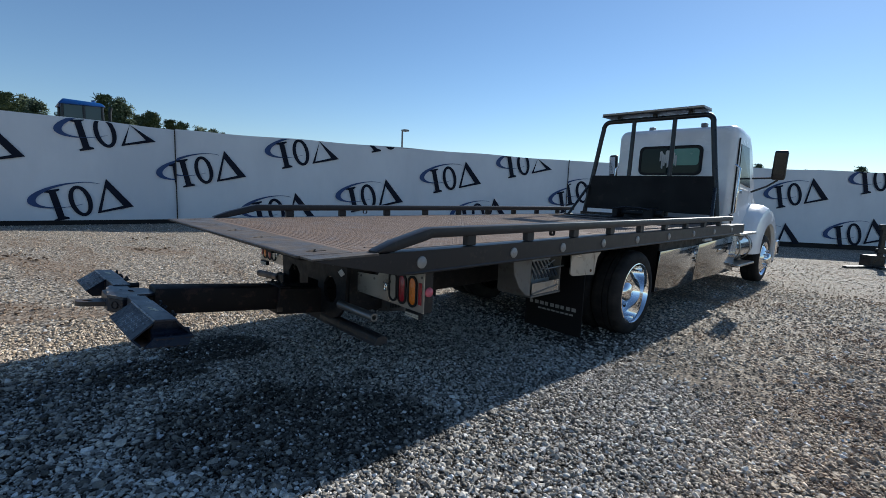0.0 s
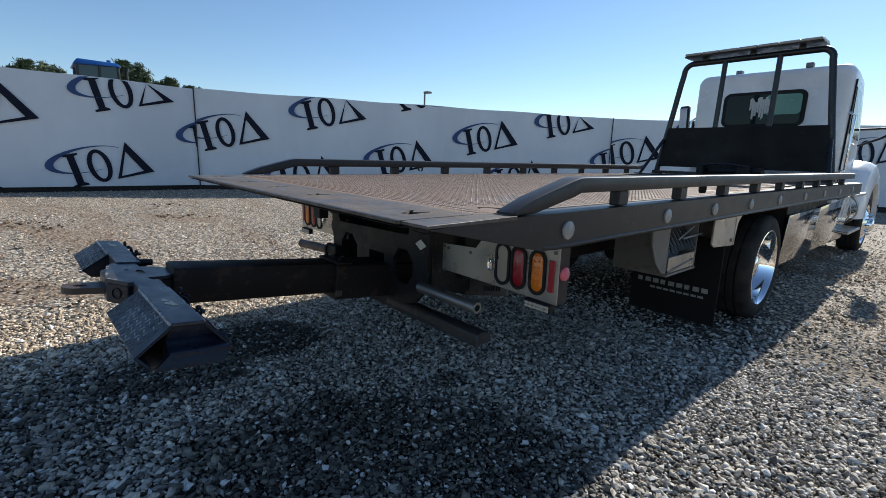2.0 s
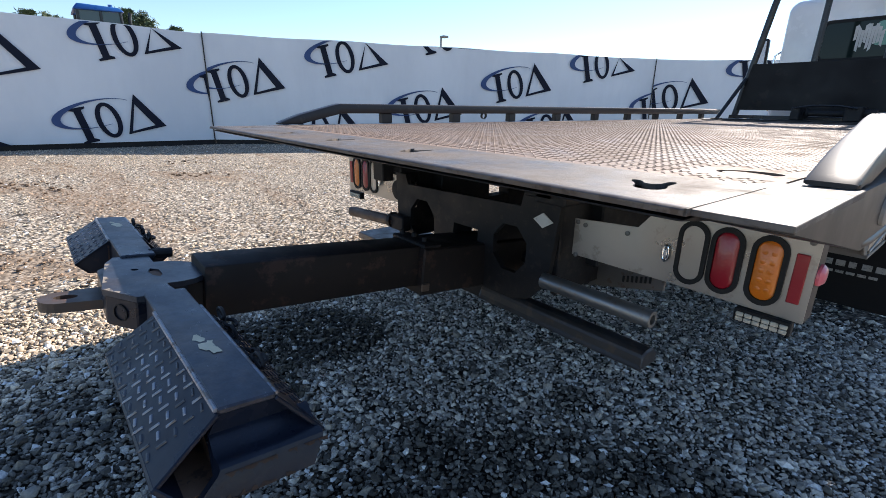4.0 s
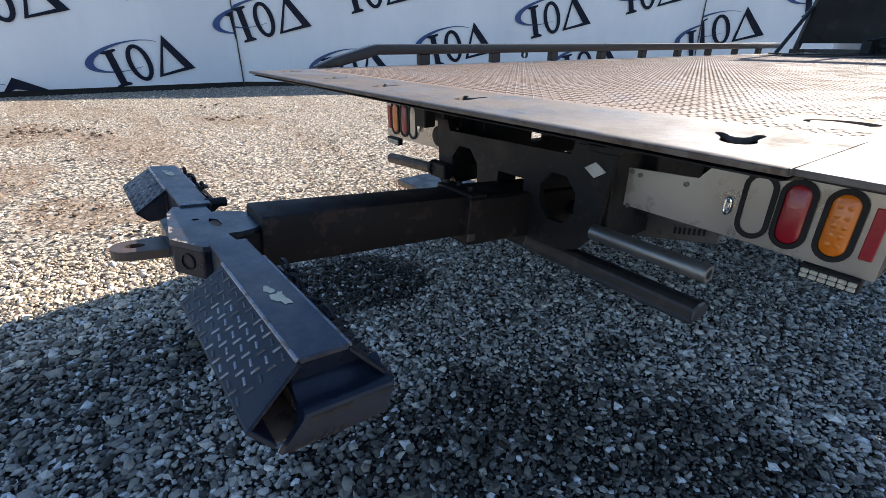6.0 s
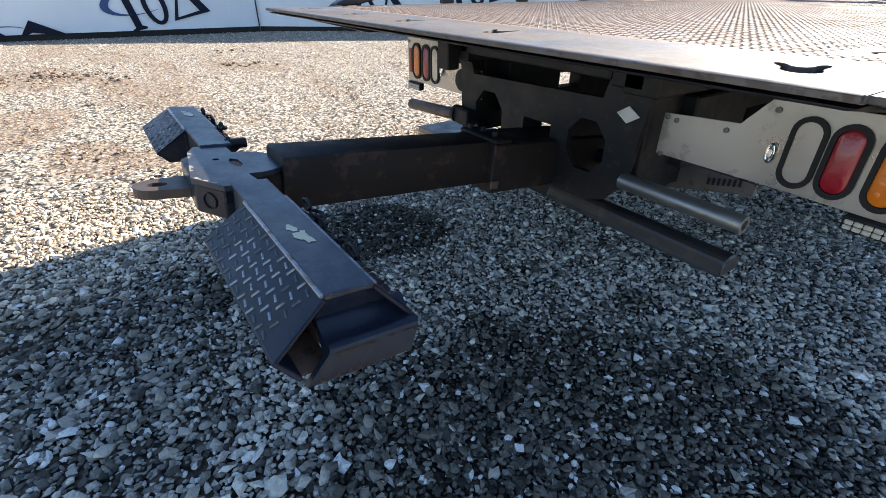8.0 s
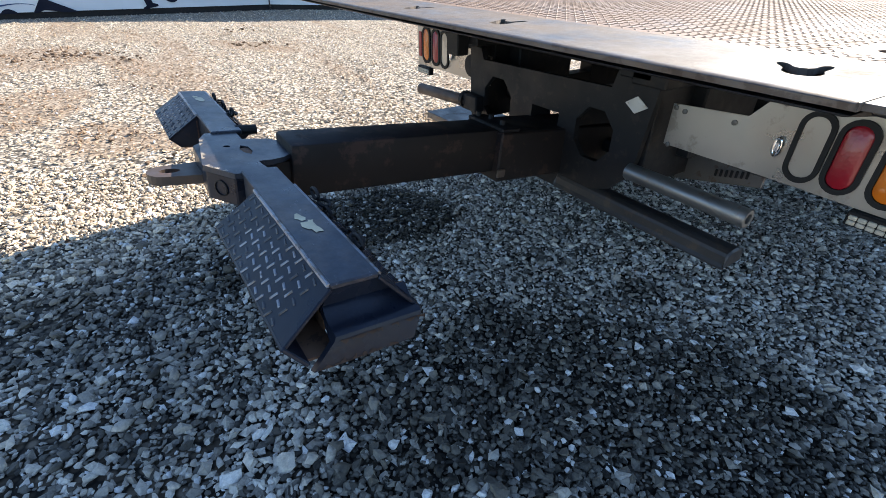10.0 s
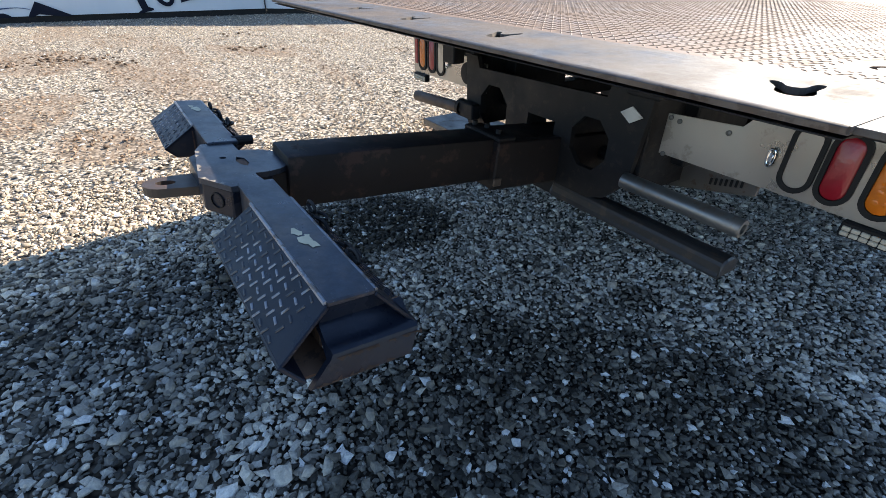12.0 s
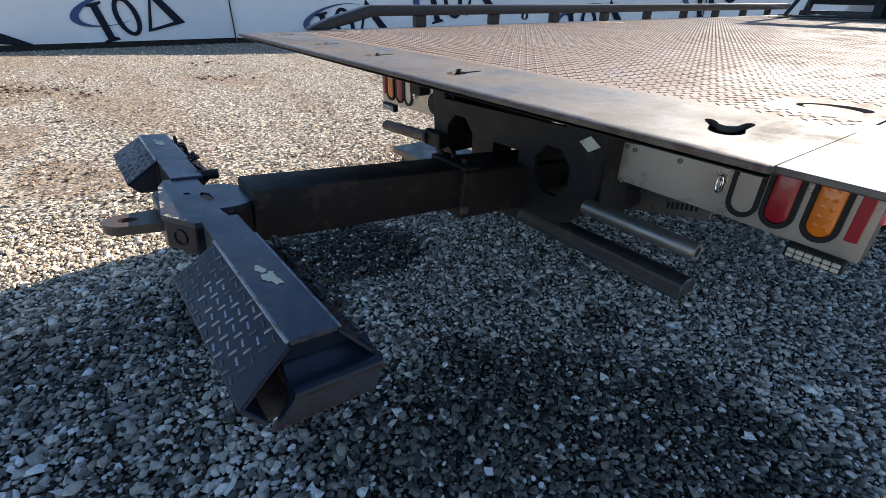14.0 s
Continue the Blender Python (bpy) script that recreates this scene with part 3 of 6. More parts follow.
def logo(bm, at, right, up, out, u0, z0, cut):
    """A crescent, a slab, a ring and a hollow wedge, printed on a banner; cut: the span of the banner and its top."""
    turn = radians(13)
    c, s = math.cos(turn), math.sin(turn)

    def place(x, y, lean=True):
        if lean:
            x, y = x * c - y * s, x * s + y * c
        u, z = u0 + x, z0 + y
        top = cut[2] + (cut[3] - cut[2]) * u / cut[1]
        u, z = min(max(u, cut[0] + 0.01), cut[1] - 0.01), min(max(z, cut[4]), top - 0.01)
        return at + right * u + up * z + out * 0.004

    def band(outer, inner, mat, closed=True):
        a = [bm.verts.new(place(*p)) for p in outer]
        b = [bm.verts.new(place(*p)) for p in inner]
        n = len(a)
        for i in range(n if closed else n - 1):
            j = (i + 1) % n
            if (a[i].co - a[j].co).length + (b[i].co - b[j].co).length > 0.01 and (a[i].co - b[i].co).length + (a[j].co - b[j].co).length > 0.002:
                bm.faces.new((a[i], a[j], b[j], b[i])).material_index = mat

    n = 26
    outer, inner = [], []
    for i in range(n + 1):
        w = radians(30 + 256 * i / n)
        thick = 0.012 + 0.10 * max(0.0, math.sin(math.pi * i / n)) ** 2.2
        outer.append((0.78 + 0.80 * math.cos(w), -0.13 + 0.29 * math.sin(w)))
        inner.append((0.78 + (0.80 - thick * 1.5) * math.cos(w), -0.13 + (0.29 - thick * 0.7) * math.sin(w)))
    band(outer, inner, 1, False)
    band([(0.34, 0.06), (0.64, 0.06), (0.64, 0.02), (0.56, 0.0), (0.56, -0.64), (0.64, -0.66), (0.64, -0.70), (0.34, -0.70), (0.34, -0.66), (0.42, -0.64), (0.42, 0.0), (0.34, 0.02)],
         [(0.49, -0.01), (0.49, -0.01), (0.49, -0.02), (0.49, -0.03), (0.49, -0.58), (0.49, -0.62), (0.49, -0.63), (0.49, -0.63), (0.49, -0.62), (0.49, -0.58), (0.49, -0.03), (0.49, -0.02)], 0)
    ring = [radians(360 * i / 24) for i in range(24)]
    band([(0.97 + 0.23 * math.cos(w), -0.32 + 0.39 * math.sin(w)) for w in ring], [(0.97 + 0.13 * math.cos(w), -0.32 + 0.31 * math.sin(w)) for w in ring], 0)
    band([(1.62, 0.12), (2.02, -0.70), (1.22, -0.70)], [(1.565, -0.10), (1.80, -0.63), (1.32, -0.65)], 0)


LOGOS = (
    ((3.32, 1.86), (5.41, 0.70), (5.98, 2.45), (8.07, 1.50), (2.6, -0.10), (0.9, 1.2), (1.4, 2.6)),
    ((-0.31, 1.62), (2.32, 2.27), (4.95, 2.90), (4.34, 1.03), (6.98, 1.72), (9.60, 2.32), (11.66, 1.16), (1.62, 0.50), (8.05, 0.55)),
    ((-0.48, 1.45), (1.95, 2.25), (4.1, 1.05), (6.61, 1.66), (9.26, 2.25), (8.70, 0.38), (5.9, 0.10), (11.6, 1.0), (14.2, 1.6), (16.5, 2.2)),
)


def build_fence():
    spans = [(0, 1), (1, 2), (2, 4)]
    for k, (i, j) in enumerate(spans):
        (ax, ay), at, ab = FENCE[i]
        (bx, by), bt, bb = FENCE[j]
        a = Vector((ax, ay, 0))
        right = Vector((bx - ax, by - ay, 0))
        length = right.length
        right.normalize()
        out = Vector((right.y, -right.x, 0))
        up = Vector((0, 0, 1))
        wall = thing("fence_wall_" + ("west", "northwest", "north")[k], "white printed vinyl banner stretched over a tall yard wall", "fence", a, kind="structure")
        bm = bmesh.new()
        nu, nz = max(8, int(length * 3)), 10
        rows = []
        for q in range(nz + 1):
            row = []
            for p in range(nu + 1):
                u = length * p / nu
                z0 = ab + (bb - ab) * p / nu + 0.12
                z1 = at + (bt - at) * p / nu
                z = z0 + (z1 - z0) * q / nz
                sag = 0.012 * math.sin(u * 2.1 + k) * (1 if q == nz else 0)
                wave = 0.012 * noise.noise((u * 0.8, z * 0.7, 5.0 + k))
                row.append(bm.verts.new(a + right * u + up * (z + sag) + out * (wave - 0.015)))
            rows.append(row)
        for r0, r1 in zip(rows, rows[1:]):
            for p in range(nu):
                bm.faces.new((r0[p], r0[p + 1], r1[p + 1], r1[p]))
        got = bmesh.ops.extrude_face_region(bm, geom=list(bm.faces))
        bmesh.ops.translate(bm, verts=[v for v in got["geom"] if isinstance(v, bmesh.types.BMVert)], vec=out * -0.012)
        part("banner", bm, M_BANNER, wall, "white vinyl sheet with navy marks", True)
        # the wall that the banner hangs on, and its dark footing
        bm = bmesh.new()
        lo, hi = a - out * 0.06, a - out * 0.30
        hexa(bm, [lo + up * (ab - 0.3), lo + right * length + up * (bb - 0.3), hi + right * length + up * (bb - 0.3), hi + up * (ab - 0.3),
                  lo + up * (at - 0.03), lo + right * length + up * (bt - 0.03), hi + right * length + up * (bt - 0.03), hi + up * (at - 0.03)], 0.01)
        part("backing_wall", bm, M_BLACK, wall, "black-painted wall behind the banner")
        bm = bmesh.new()
        for u0, z0 in LOGOS[k]:
            if -1.9 < u0 < length:
                logo(bm, a + out * 0.012, right, up, out, u0, z0, (0, length, at, bt, 0.10 + min(ab, bb)))
        part("printed_mark", bm, [M_NAVY, M_INKBLUE], wall, "dark navy and blue printed shapes")
        bm = bmesh.new()
        for e in (0.0, length):
            p = a + right * e + out * 0.02
            zt, zb = (at, ab) if e == 0 else (bt, bb)
            if not (k == 2 and e > 0):
                rod(bm, p + up * zb, p + up * (zt + 0.03), 0.011, 8)
        part("seam_cord", bm, M_RACK, wall, "dark lacing cord at the banner's edge")


build_fence()


# ---- rollback truck ----
DECK = 0.945
truck = thing("rollback_truck", "white conventional rollback tow truck with a worn steel deck", "truck")


def build_deck():
    # a round hole with two ears, for chain hooks
    bat = [(0.033 * math.cos(radians(w)), 0.033 * math.sin(radians(w))) for w in range(15, -196, -30)]
    bat += [(-0.030, 0.018), (-0.046, 0.056), (-0.038, 0.068), (-0.024, 0.060), (-0.013, 0.030), (0.014, 0.030), (0.028, 0.064), (0.042, 0.072), (0.048, 0.058), (0.031, 0.018)]

    def key(cx, cy, k=1.0, turn=22):
        c, s = math.cos(radians(turn)), math.sin(radians(turn))
        return [(cx + k * (u * 0.78 * c - v * s), cy + k * (u * 0.78 * s + v * c)) for u, v in bat]

    # round the corners
    bat = [q for a, b in zip(bat, bat[1:] + bat[:1]) for q in ((a[0] * 0.75 + b[0] * 0.25, a[1] * 0.75 + b[1] * 0.25), (a[0] * 0.25 + b[0] * 0.75, a[1] * 0.25 + b[1] * 0.75))]
    holes = [key(x + 0.008, 0.125) for x in (0.995, 0.345, -0.085, -0.49, -0.98)]
    tail = part("tail_plate", sheet_with_holes([(-1.12, 0.0), (1.115, 0.0), (1.118, 0.277), (-1.12, 0.277)], holes, DECK - 0.010, DECK), M_TAIL, truck, "bare scoured steel plate with chain slots")
    def ring_hole(cx, cy, k=1.0):
        """A wide oval pocket for a tie ring."""
        c, sn = math.cos(radians(24)), math.sin(radians(24))
        pts = [(0.058 * k * math.cos(w), 0.036 * k * math.sin(w)) for w in (2 * math.pi * i / 24 for i in range(24))]
        return [(cx + u * c - v * sn, cy + u * sn + v * c) for u, v in pts]

    pockets = [(x, y) for y in (0.455, 2.6, 4.4) for x in (1.035, -1.035)]
    holes = [ring_hole(x, y) for x, y in pockets]
    deck = part("deck", sheet_with_holes([(-1.12, 0.280), (1.118, 0.280), (1.118, 6.42), (-1.12, 6.42)], holes, DECK - 0.014, DECK - 0.001), M_DECK, truck, "rust-stained steel tread deck")
    for px, py in pockets:
        bm = sheet_with_holes(ring_hole(0, 0, 0.80), [], -0.012, -0.0045)
        bmesh.ops.transform(bm, matrix=Matrix.Translation((px, py, DECK + 0.0005)) @ Matrix.Rotation(radians(3), 4, "Y"), verts=bm.verts)
        part("pocket_plate", bm, M_DECK, deck, "loose plate sunk in an oval ring pocket")
    # raised tread lozenges on a lattice turned by 45 degrees, each pointing at its neighbour's middle
    verts, faces = [], []
    pitch, r2 = 0.0245, math.sqrt(0.5)
    z = DECK - 0.001
    reach = int(4.4 / pitch)
    for i in range(-reach, reach):
        for j in range(-reach, reach):
            x, y = (i - j) * pitch * r2, 3.39 + (i + j) * pitch * r2
            if abs(x) > 1.10 or not 0.292 < y < 6.38:
                continue
            if any(abs(x - sx) < 0.085 and abs(y - sy) < 0.085 for sx, sy in pockets):
                continue
            d = r2 if (i + j) % 2 else -r2
            lx, ly, wx, wy = 0.0138 * r2, 0.0138 * d, -0.0036 * d, 0.0036 * r2
            k = len(verts)
            verts += [(x - lx, y - ly, z), (x - wx, y - wy, z), (x + lx, y + ly, z), (x + wx, y + wy, z), (x - lx * 0.55, y - ly * 0.55, z + 0.0014), (x + lx * 0.55, y + ly * 0.55, z + 0.0014)]
            faces += [(k, k + 1, k + 4), (k + 1, k + 5, k + 4), (k + 1, k + 2, k + 5), (k + 2, k + 3, k + 5), (k + 3, k + 4, k + 5), (k + 3, k, k + 4)]
    me = bpy.data.meshes.new("tread_pattern")
    me.from_pydata(verts, [], faces)
    me.materials.append(M_DECK)
    pat = tagged(new("tread_pattern", me), kind="stuff")
    pat.parent = deck
    # the thin rear lip and the sloping underside of the tail
    bm = bmesh.new()
    hexa(bm, [(-1.10, 0.02, DECK - 0.022), (1.10, 0.02, DECK - 0.022), (1.10, 0.56, DECK - 0.10), (-1.10, 0.56, DECK - 0.10), (-1.118, 0.004, DECK - 0.016), (1.112, 0.004, DECK - 0.016), (1.112, 0.56, DECK - 0.016), (-1.118, 0.56, DECK - 0.016)], 0.002)
    part("tail_sill", bm, M_BLACK, truck, "black wedge under the tail plate")
    bm = bmesh.new()
    hexa(bm, [(1.108, 0.010, DECK - 0.010), (1.224, 0.012, DECK - 0.010), (1.224, 0.36, DECK - 0.010), (1.108, 0.36, DECK - 0.010), (1.108, 0.010, DECK - 0.0015), (1.224, 0.012, DECK - 0.0015), (1.224, 0.36, DECK + 0.002), (1.108, 0.36, DECK - 0.0015)], 0.001)
    part("corner_plate", bm, M_TAIL, truck, "bright rubbed corner plate")
    rng = random.Random(3)
    bm = bmesh.new()
    n = 90
    edge = [[bm.verts.new((-1.115 + 2.228 * i / n, yy + (rng.uniform(-0.0012, 0.0012) if k in (0, 3) else 0), zz)) for i in range(n + 1)] for k, (yy, zz) in enumerate(((-0.0045, DECK - 0.009), (-0.0045, DECK - 0.0015), (-0.001, DECK + 0.0008), (0.012, DECK + 0.0008)))]
    for a, b in zip(edge, edge[1:]):
        for i in range(n):
            bm.faces.new((a[i], a[i + 1], b[i + 1], b[i]))
    part("rear_lip", bm, M_LIP, truck, "scraped rust-brown rear edge of the deck", True)
    bm = bmesh.new()
    for x in (-0.9, 0.9):
        box(bm, x - 0.006, x + 0.006, 4.95, 6.05, DECK, DECK + 0.006)
    box(bm, -0.9, 0.9, 4.95, 4.99, DECK, DECK + 0.007)
    box(bm, -0.88, 0.88, 5.45, 6.05, DECK, DECK + 0.012)
    part("winch_plate", bm, M_BLACK, truck, "dark plate under the winch")
    for s in (-1, 1):
        beam = bmesh.new()
        z0 = 0.822
        outline = [(s * 1.12, 0.030, DECK - 0.016), (s * 1.12, 0.50, z0), (s * 1.12, 6.60, z0), (s * 1.12, 6.60, DECK), (s * 1.12, 0.36, DECK - 0.003), (s * 1.12, 0.030, DECK - 0.012)]
        prism(beam, outline, (s * 0.10, 0, 0), 0.0015)
        rodline = [(s * 1.208, 0.47, z0 + 0.022), (s * 1.212, 0.51, z0 + 0.010), (s * 1.2145, 0.57, z0 + 0.006), (s * 1.2145, 6.58, z0 + 0.006)]
        tube(beam, rodline, 0.010, 10)
        beam = part("side_beam", beam, M_BEAM, truck, "dark grey tapered channel along the deck", True)
        first = None
        for y in (0.632, 1.40, 1.967, 2.56, 3.18, 3.9, 4.6, 5.3, 6.0):
            if first is None:
                bm = bmesh.new()
                turned(bm, [(0.0, 0.032), (0.006, 0.032), (0.009, 0.029), (0.009, 0.026), (0.012, 0.022), (0.013, 0.0001)], (s * 1.22, y, 0.882), "x", 20)
                if s < 0:
                    bmesh.ops.scale(bm, vec=(-1, 1, 1), space=Matrix.Translation((1.22, 0, 0)), verts=bm.verts)
                first, y0 = part("marker_light", bm, M_MARK, beam, "round faded marker lamp", True), y
            else:
                twin(first, beam, (0, y - y0, 0))
        # guard rail
        bm = bmesh.new()
        w = 0.036
        cx = s * 1.180
        top, low = 1.058, 1.000
        def ring(y, zt, zb):
            return [bm.verts.new(p) for p in ((cx - w, y, zb), (cx + w, y, zb), (cx + w, y, zt), (cx - w, y, zt))]
        rows = [ring(0.350, DECK + 0.010, DECK + 0.002), ring(0.366, DECK + 0.018, DECK + 0.002), ring(0.46, DECK + 0.052, DECK + 0.002), ring(0.668, top - 0.008, low - 0.006), ring(0.71, top, low + 0.004), ring(6.05, top, low)]
        for a, b in zip(rows, rows[1:]):
            for i in range(4):
                bm.faces.new((a[i], a[(i + 1) % 4], b[(i + 1) % 4], b[i]))
        bm.faces.new(rows[0])
        bm.faces.new(rows[-1])
        bmesh.ops.bevel(bm, geom=[e for e in bm.edges if abs(e.verts[0].co.x - e.verts[1].co.x) < 1e-4], offset=0.007, segments=2, affect="EDGES", profile=0.5)
        rail = part("guard_rail", bm, M_BEAM, truck, "dark grey raised side rail", True)
        first = None
        for i, y in enumerate((1.03, 1.61, 2.18, 2.75, 3.31, 3.88, 4.45, 5.02, 5.6)):
            if first is None:
                first = part("post", B(cx - 0.022, cx + 0.022, y - 0.036, y + 0.036, DECK, low + 0.004, 0.004), M_BEAM, rail)
            else:
                twin(first, rail, (0, 0.57 * i, 0))
        bm = bmesh.new()
        turned(bm, [(-0.012, 0.022), (0.012, 0.022)], (cx, 1.88, low - 0.012), "x", 16)
        part("tie_lug", bm, M_BEAM, rail)


def build_subframe():
    for x in (-0.45, 0.45):
        part("deck_runner", B(x - 0.06, x + 0.06, 0.60, 6.40, 0.76, 0.925, 0.006), M_BLACK, truck)
        rail = part("chassis_rail", B(x - 0.04, x + 0.04, 1.35, 9.3, 0.50, 0.738, 0.006), M_BLACK, truck)
        part("rail_end", B(x - 0.04, x + 0.04, 0.86, 1.20, 0.50, 0.738, 0.006), M_BLACK, rail)
        for z0, z1 in ((0.50, 0.585), (0.66, 0.738)):
            part("rail_flange", B(x - 0.038, x + 0.038, 1.195, 1.355, z0, z1, 0.003), M_BLACK, rail)
    for y in (0.58, 1.3, 2.1, 2.9, 3.7, 4.5, 5.3, 6.1):
        part("cross_sill", B(-1.10, 1.10, y - 0.035, y + 0.035, 0.845, 0.928, 0.004), M_BLACK, truck)
    # rear bracket with two large cut-outs and a middle opening
    hole = lambda cx, cz, r: [(cx + r * math.cos(radians(22.5 + 45 * i)), cz + r * 1.08 * math.sin(radians(22.5 + 45 * i))) for i in range(8)]
    outline = [(-0.52, 0.745), (-0.50, 0.46), (-0.42, 0.34), (-0.09, 0.30), (0.10, 0.30), (0.34, 0.38), (0.42, 0.46), (0.46, 0.80), (0.30, 0.80), (0.28, 0.72), (-0.42, 0.70), (-0.44, 0.745)]
    bm = sheet_with_holes(outline, [hole(-0.31, 0.545, 0.098), hole(0.235, 0.55, 0.090), [(-0.10, 0.36), (0.055, 0.36), (0.065, 0.585), (-0.085, 0.585)]], 0.0, 0.022)
    bmesh.ops.transform(bm, matrix=Matrix.Translation((0, 0.685, 0)) @ Matrix.Rotation(radians(90), 4, "X"), verts=bm.verts)
    bracket = part("lift_bracket", bm, M_BLACK, truck, "thick black bracket plate with two large holes")
    for x, y1, z0, z1 in ((-0.115, 0.79, 0.34, 0.60), (0.075, 1.0, 0.34, 0.60), (-0.50, 1.05, 0.42, 0.78), (0.43, 1.05, 0.42, 0.78)):
        part("gusset", B(x - 0.012, x + 0.012, 0.69, y1, z0, z1, 0.003), M_BLACK, bracket)
    part("cross_pin", rod(bmesh.new(), (-0.36, 0.92, 0.43), (0.42, 0.92, 0.43), 0.03, 14), M_BLACK, bracket)
    part("cross_pin", rod(bmesh.new(), (-0.50, 1.0, 0.58), (0.44, 1.0, 0.58), 0.030, 14), M_BLACK, bracket)
    part("hinge_beam", B(-0.44, 0.34, 0.60, 0.66, 0.79, 0.86, 0.006), M_BLACK, truck)
    part("hinge_block", B(-0.53, -0.445, 0.54, 0.60, 0.72, 0.90, 0.005), M_BLACK, truck)
    part("hinge_block", B(0.345, 0.46, 0.60, 0.655, 0.775, 0.90, 0.005), M_BLACK, truck)
    # reflector tag on the bracket
    bm = bmesh.new()
    prism(bm, [(0.345, 0.6605, 0.688), (0.387, 0.6605, 0.661), (0.431, 0.6605, 0.688), (0.387, 0.6605, 0.715)], (0, -0.004, 0), 0.001)
    for x in (0.357, 0.419):
        rod(bm, (x, 0.658, 0.688), (x, 0.654, 0.688), 0.0035, 8)
    part("reflector_tag", bm, M_REFLECT, bracket, "white diamond-shaped tag")
    # round stub tubes to both sides, with open ends
    for s, a, b, y, z in ((1, 0.47, 0.825, 0.62, 0.495), (-1, 0.52, 0.935, 0.64, 0.495)):
        bm = bmesh.new()
        turned(bm, [(s * (a - 0.03), 0.027), (s * (b - 0.003), 0.027), (s * b, 0.025), (s * b, 0.015), (s * (b - 0.06), 0.014), (s * (b - 0.06), 0.0001)], (0, y, z), "x", 18)
        if s < 0:
            bmesh.ops.transform(bm, matrix=Matrix.Translation((-0.7, y, z)) @ Matrix.Rotation(radians(-3.6), 4, "Y") @ Matrix.Translation((0.7, -y, -z)), verts=bm.verts)
            part("tube_flange", turned(bmesh.new(), [(-0.50, 0.040), (-0.522, 0.040), (-0.524, 0.038), (-0.524, 0.0001)], (0, y, z + 0.018), "x", 14), M_BLACK, truck)
            part("tube_boss", B(-0.52, -0.40, 0.615, 0.663, 0.478, 0.548, 0.006), M_BLACK, truck)
        part("stub_tube", bm, M_ALLOY if s > 0 else M_EYE, truck, "bare grey steel round tube", True)
    for s in (1, -1):
        bm = bmesh.new()
        prism(bm, [(s * 0.10, 0.648, 0.304), (s * 0.10, 0.745, 0.304), (s * 0.10, 0.745, 0.342), (s * 0.10, 0.715, 0.362), (s * 0.10, 0.675, 0.362), (s * 0.10, 0.656, 0.350), (s * 0.10, 0.654, 0.314), (s * 0.10, 0.648, 0.311)], (s * 0.70, 0, 0.0), 0.006)
        part("support_arm", bm, M_ARM, truck, "black-painted arm under the tail")
    part("foot_plate", B(-0.875, -0.30, 0.642, 0.96, 0.338, 0.372, 0.003), M_TUBE, truck, "dull grey plate over the far arm")
    # plate added to black out bright gaps behind the far panel
    part("gap_blocker", B(-0.80, -0.462, 0.757, 0.766, 0.60, 0.86, 0.002), M_BLACK, truck)
    bm = bmesh.new()
    prism(bm, [(0.40, 0.95, 0.385), (0.70, 0.95, 0.455), (0.70, 0.95, 0.492), (0.40, 0.95, 0.50)], (0, 0.012, 0), 0.002)
    flat = part("slotted_strap", bm, M_TUBE, truck, "brown-grey strap with slots")
    first = None
    for i in range(7):
        if first is None:
            first = part("slot", B(0.548, 0.556, 0.945, 0.949, 0.446, 0.470, 0.001), M_RUBBER, flat)
        else:
            twin(first, flat, (0.0165 * i, 0, 0.004 * i))


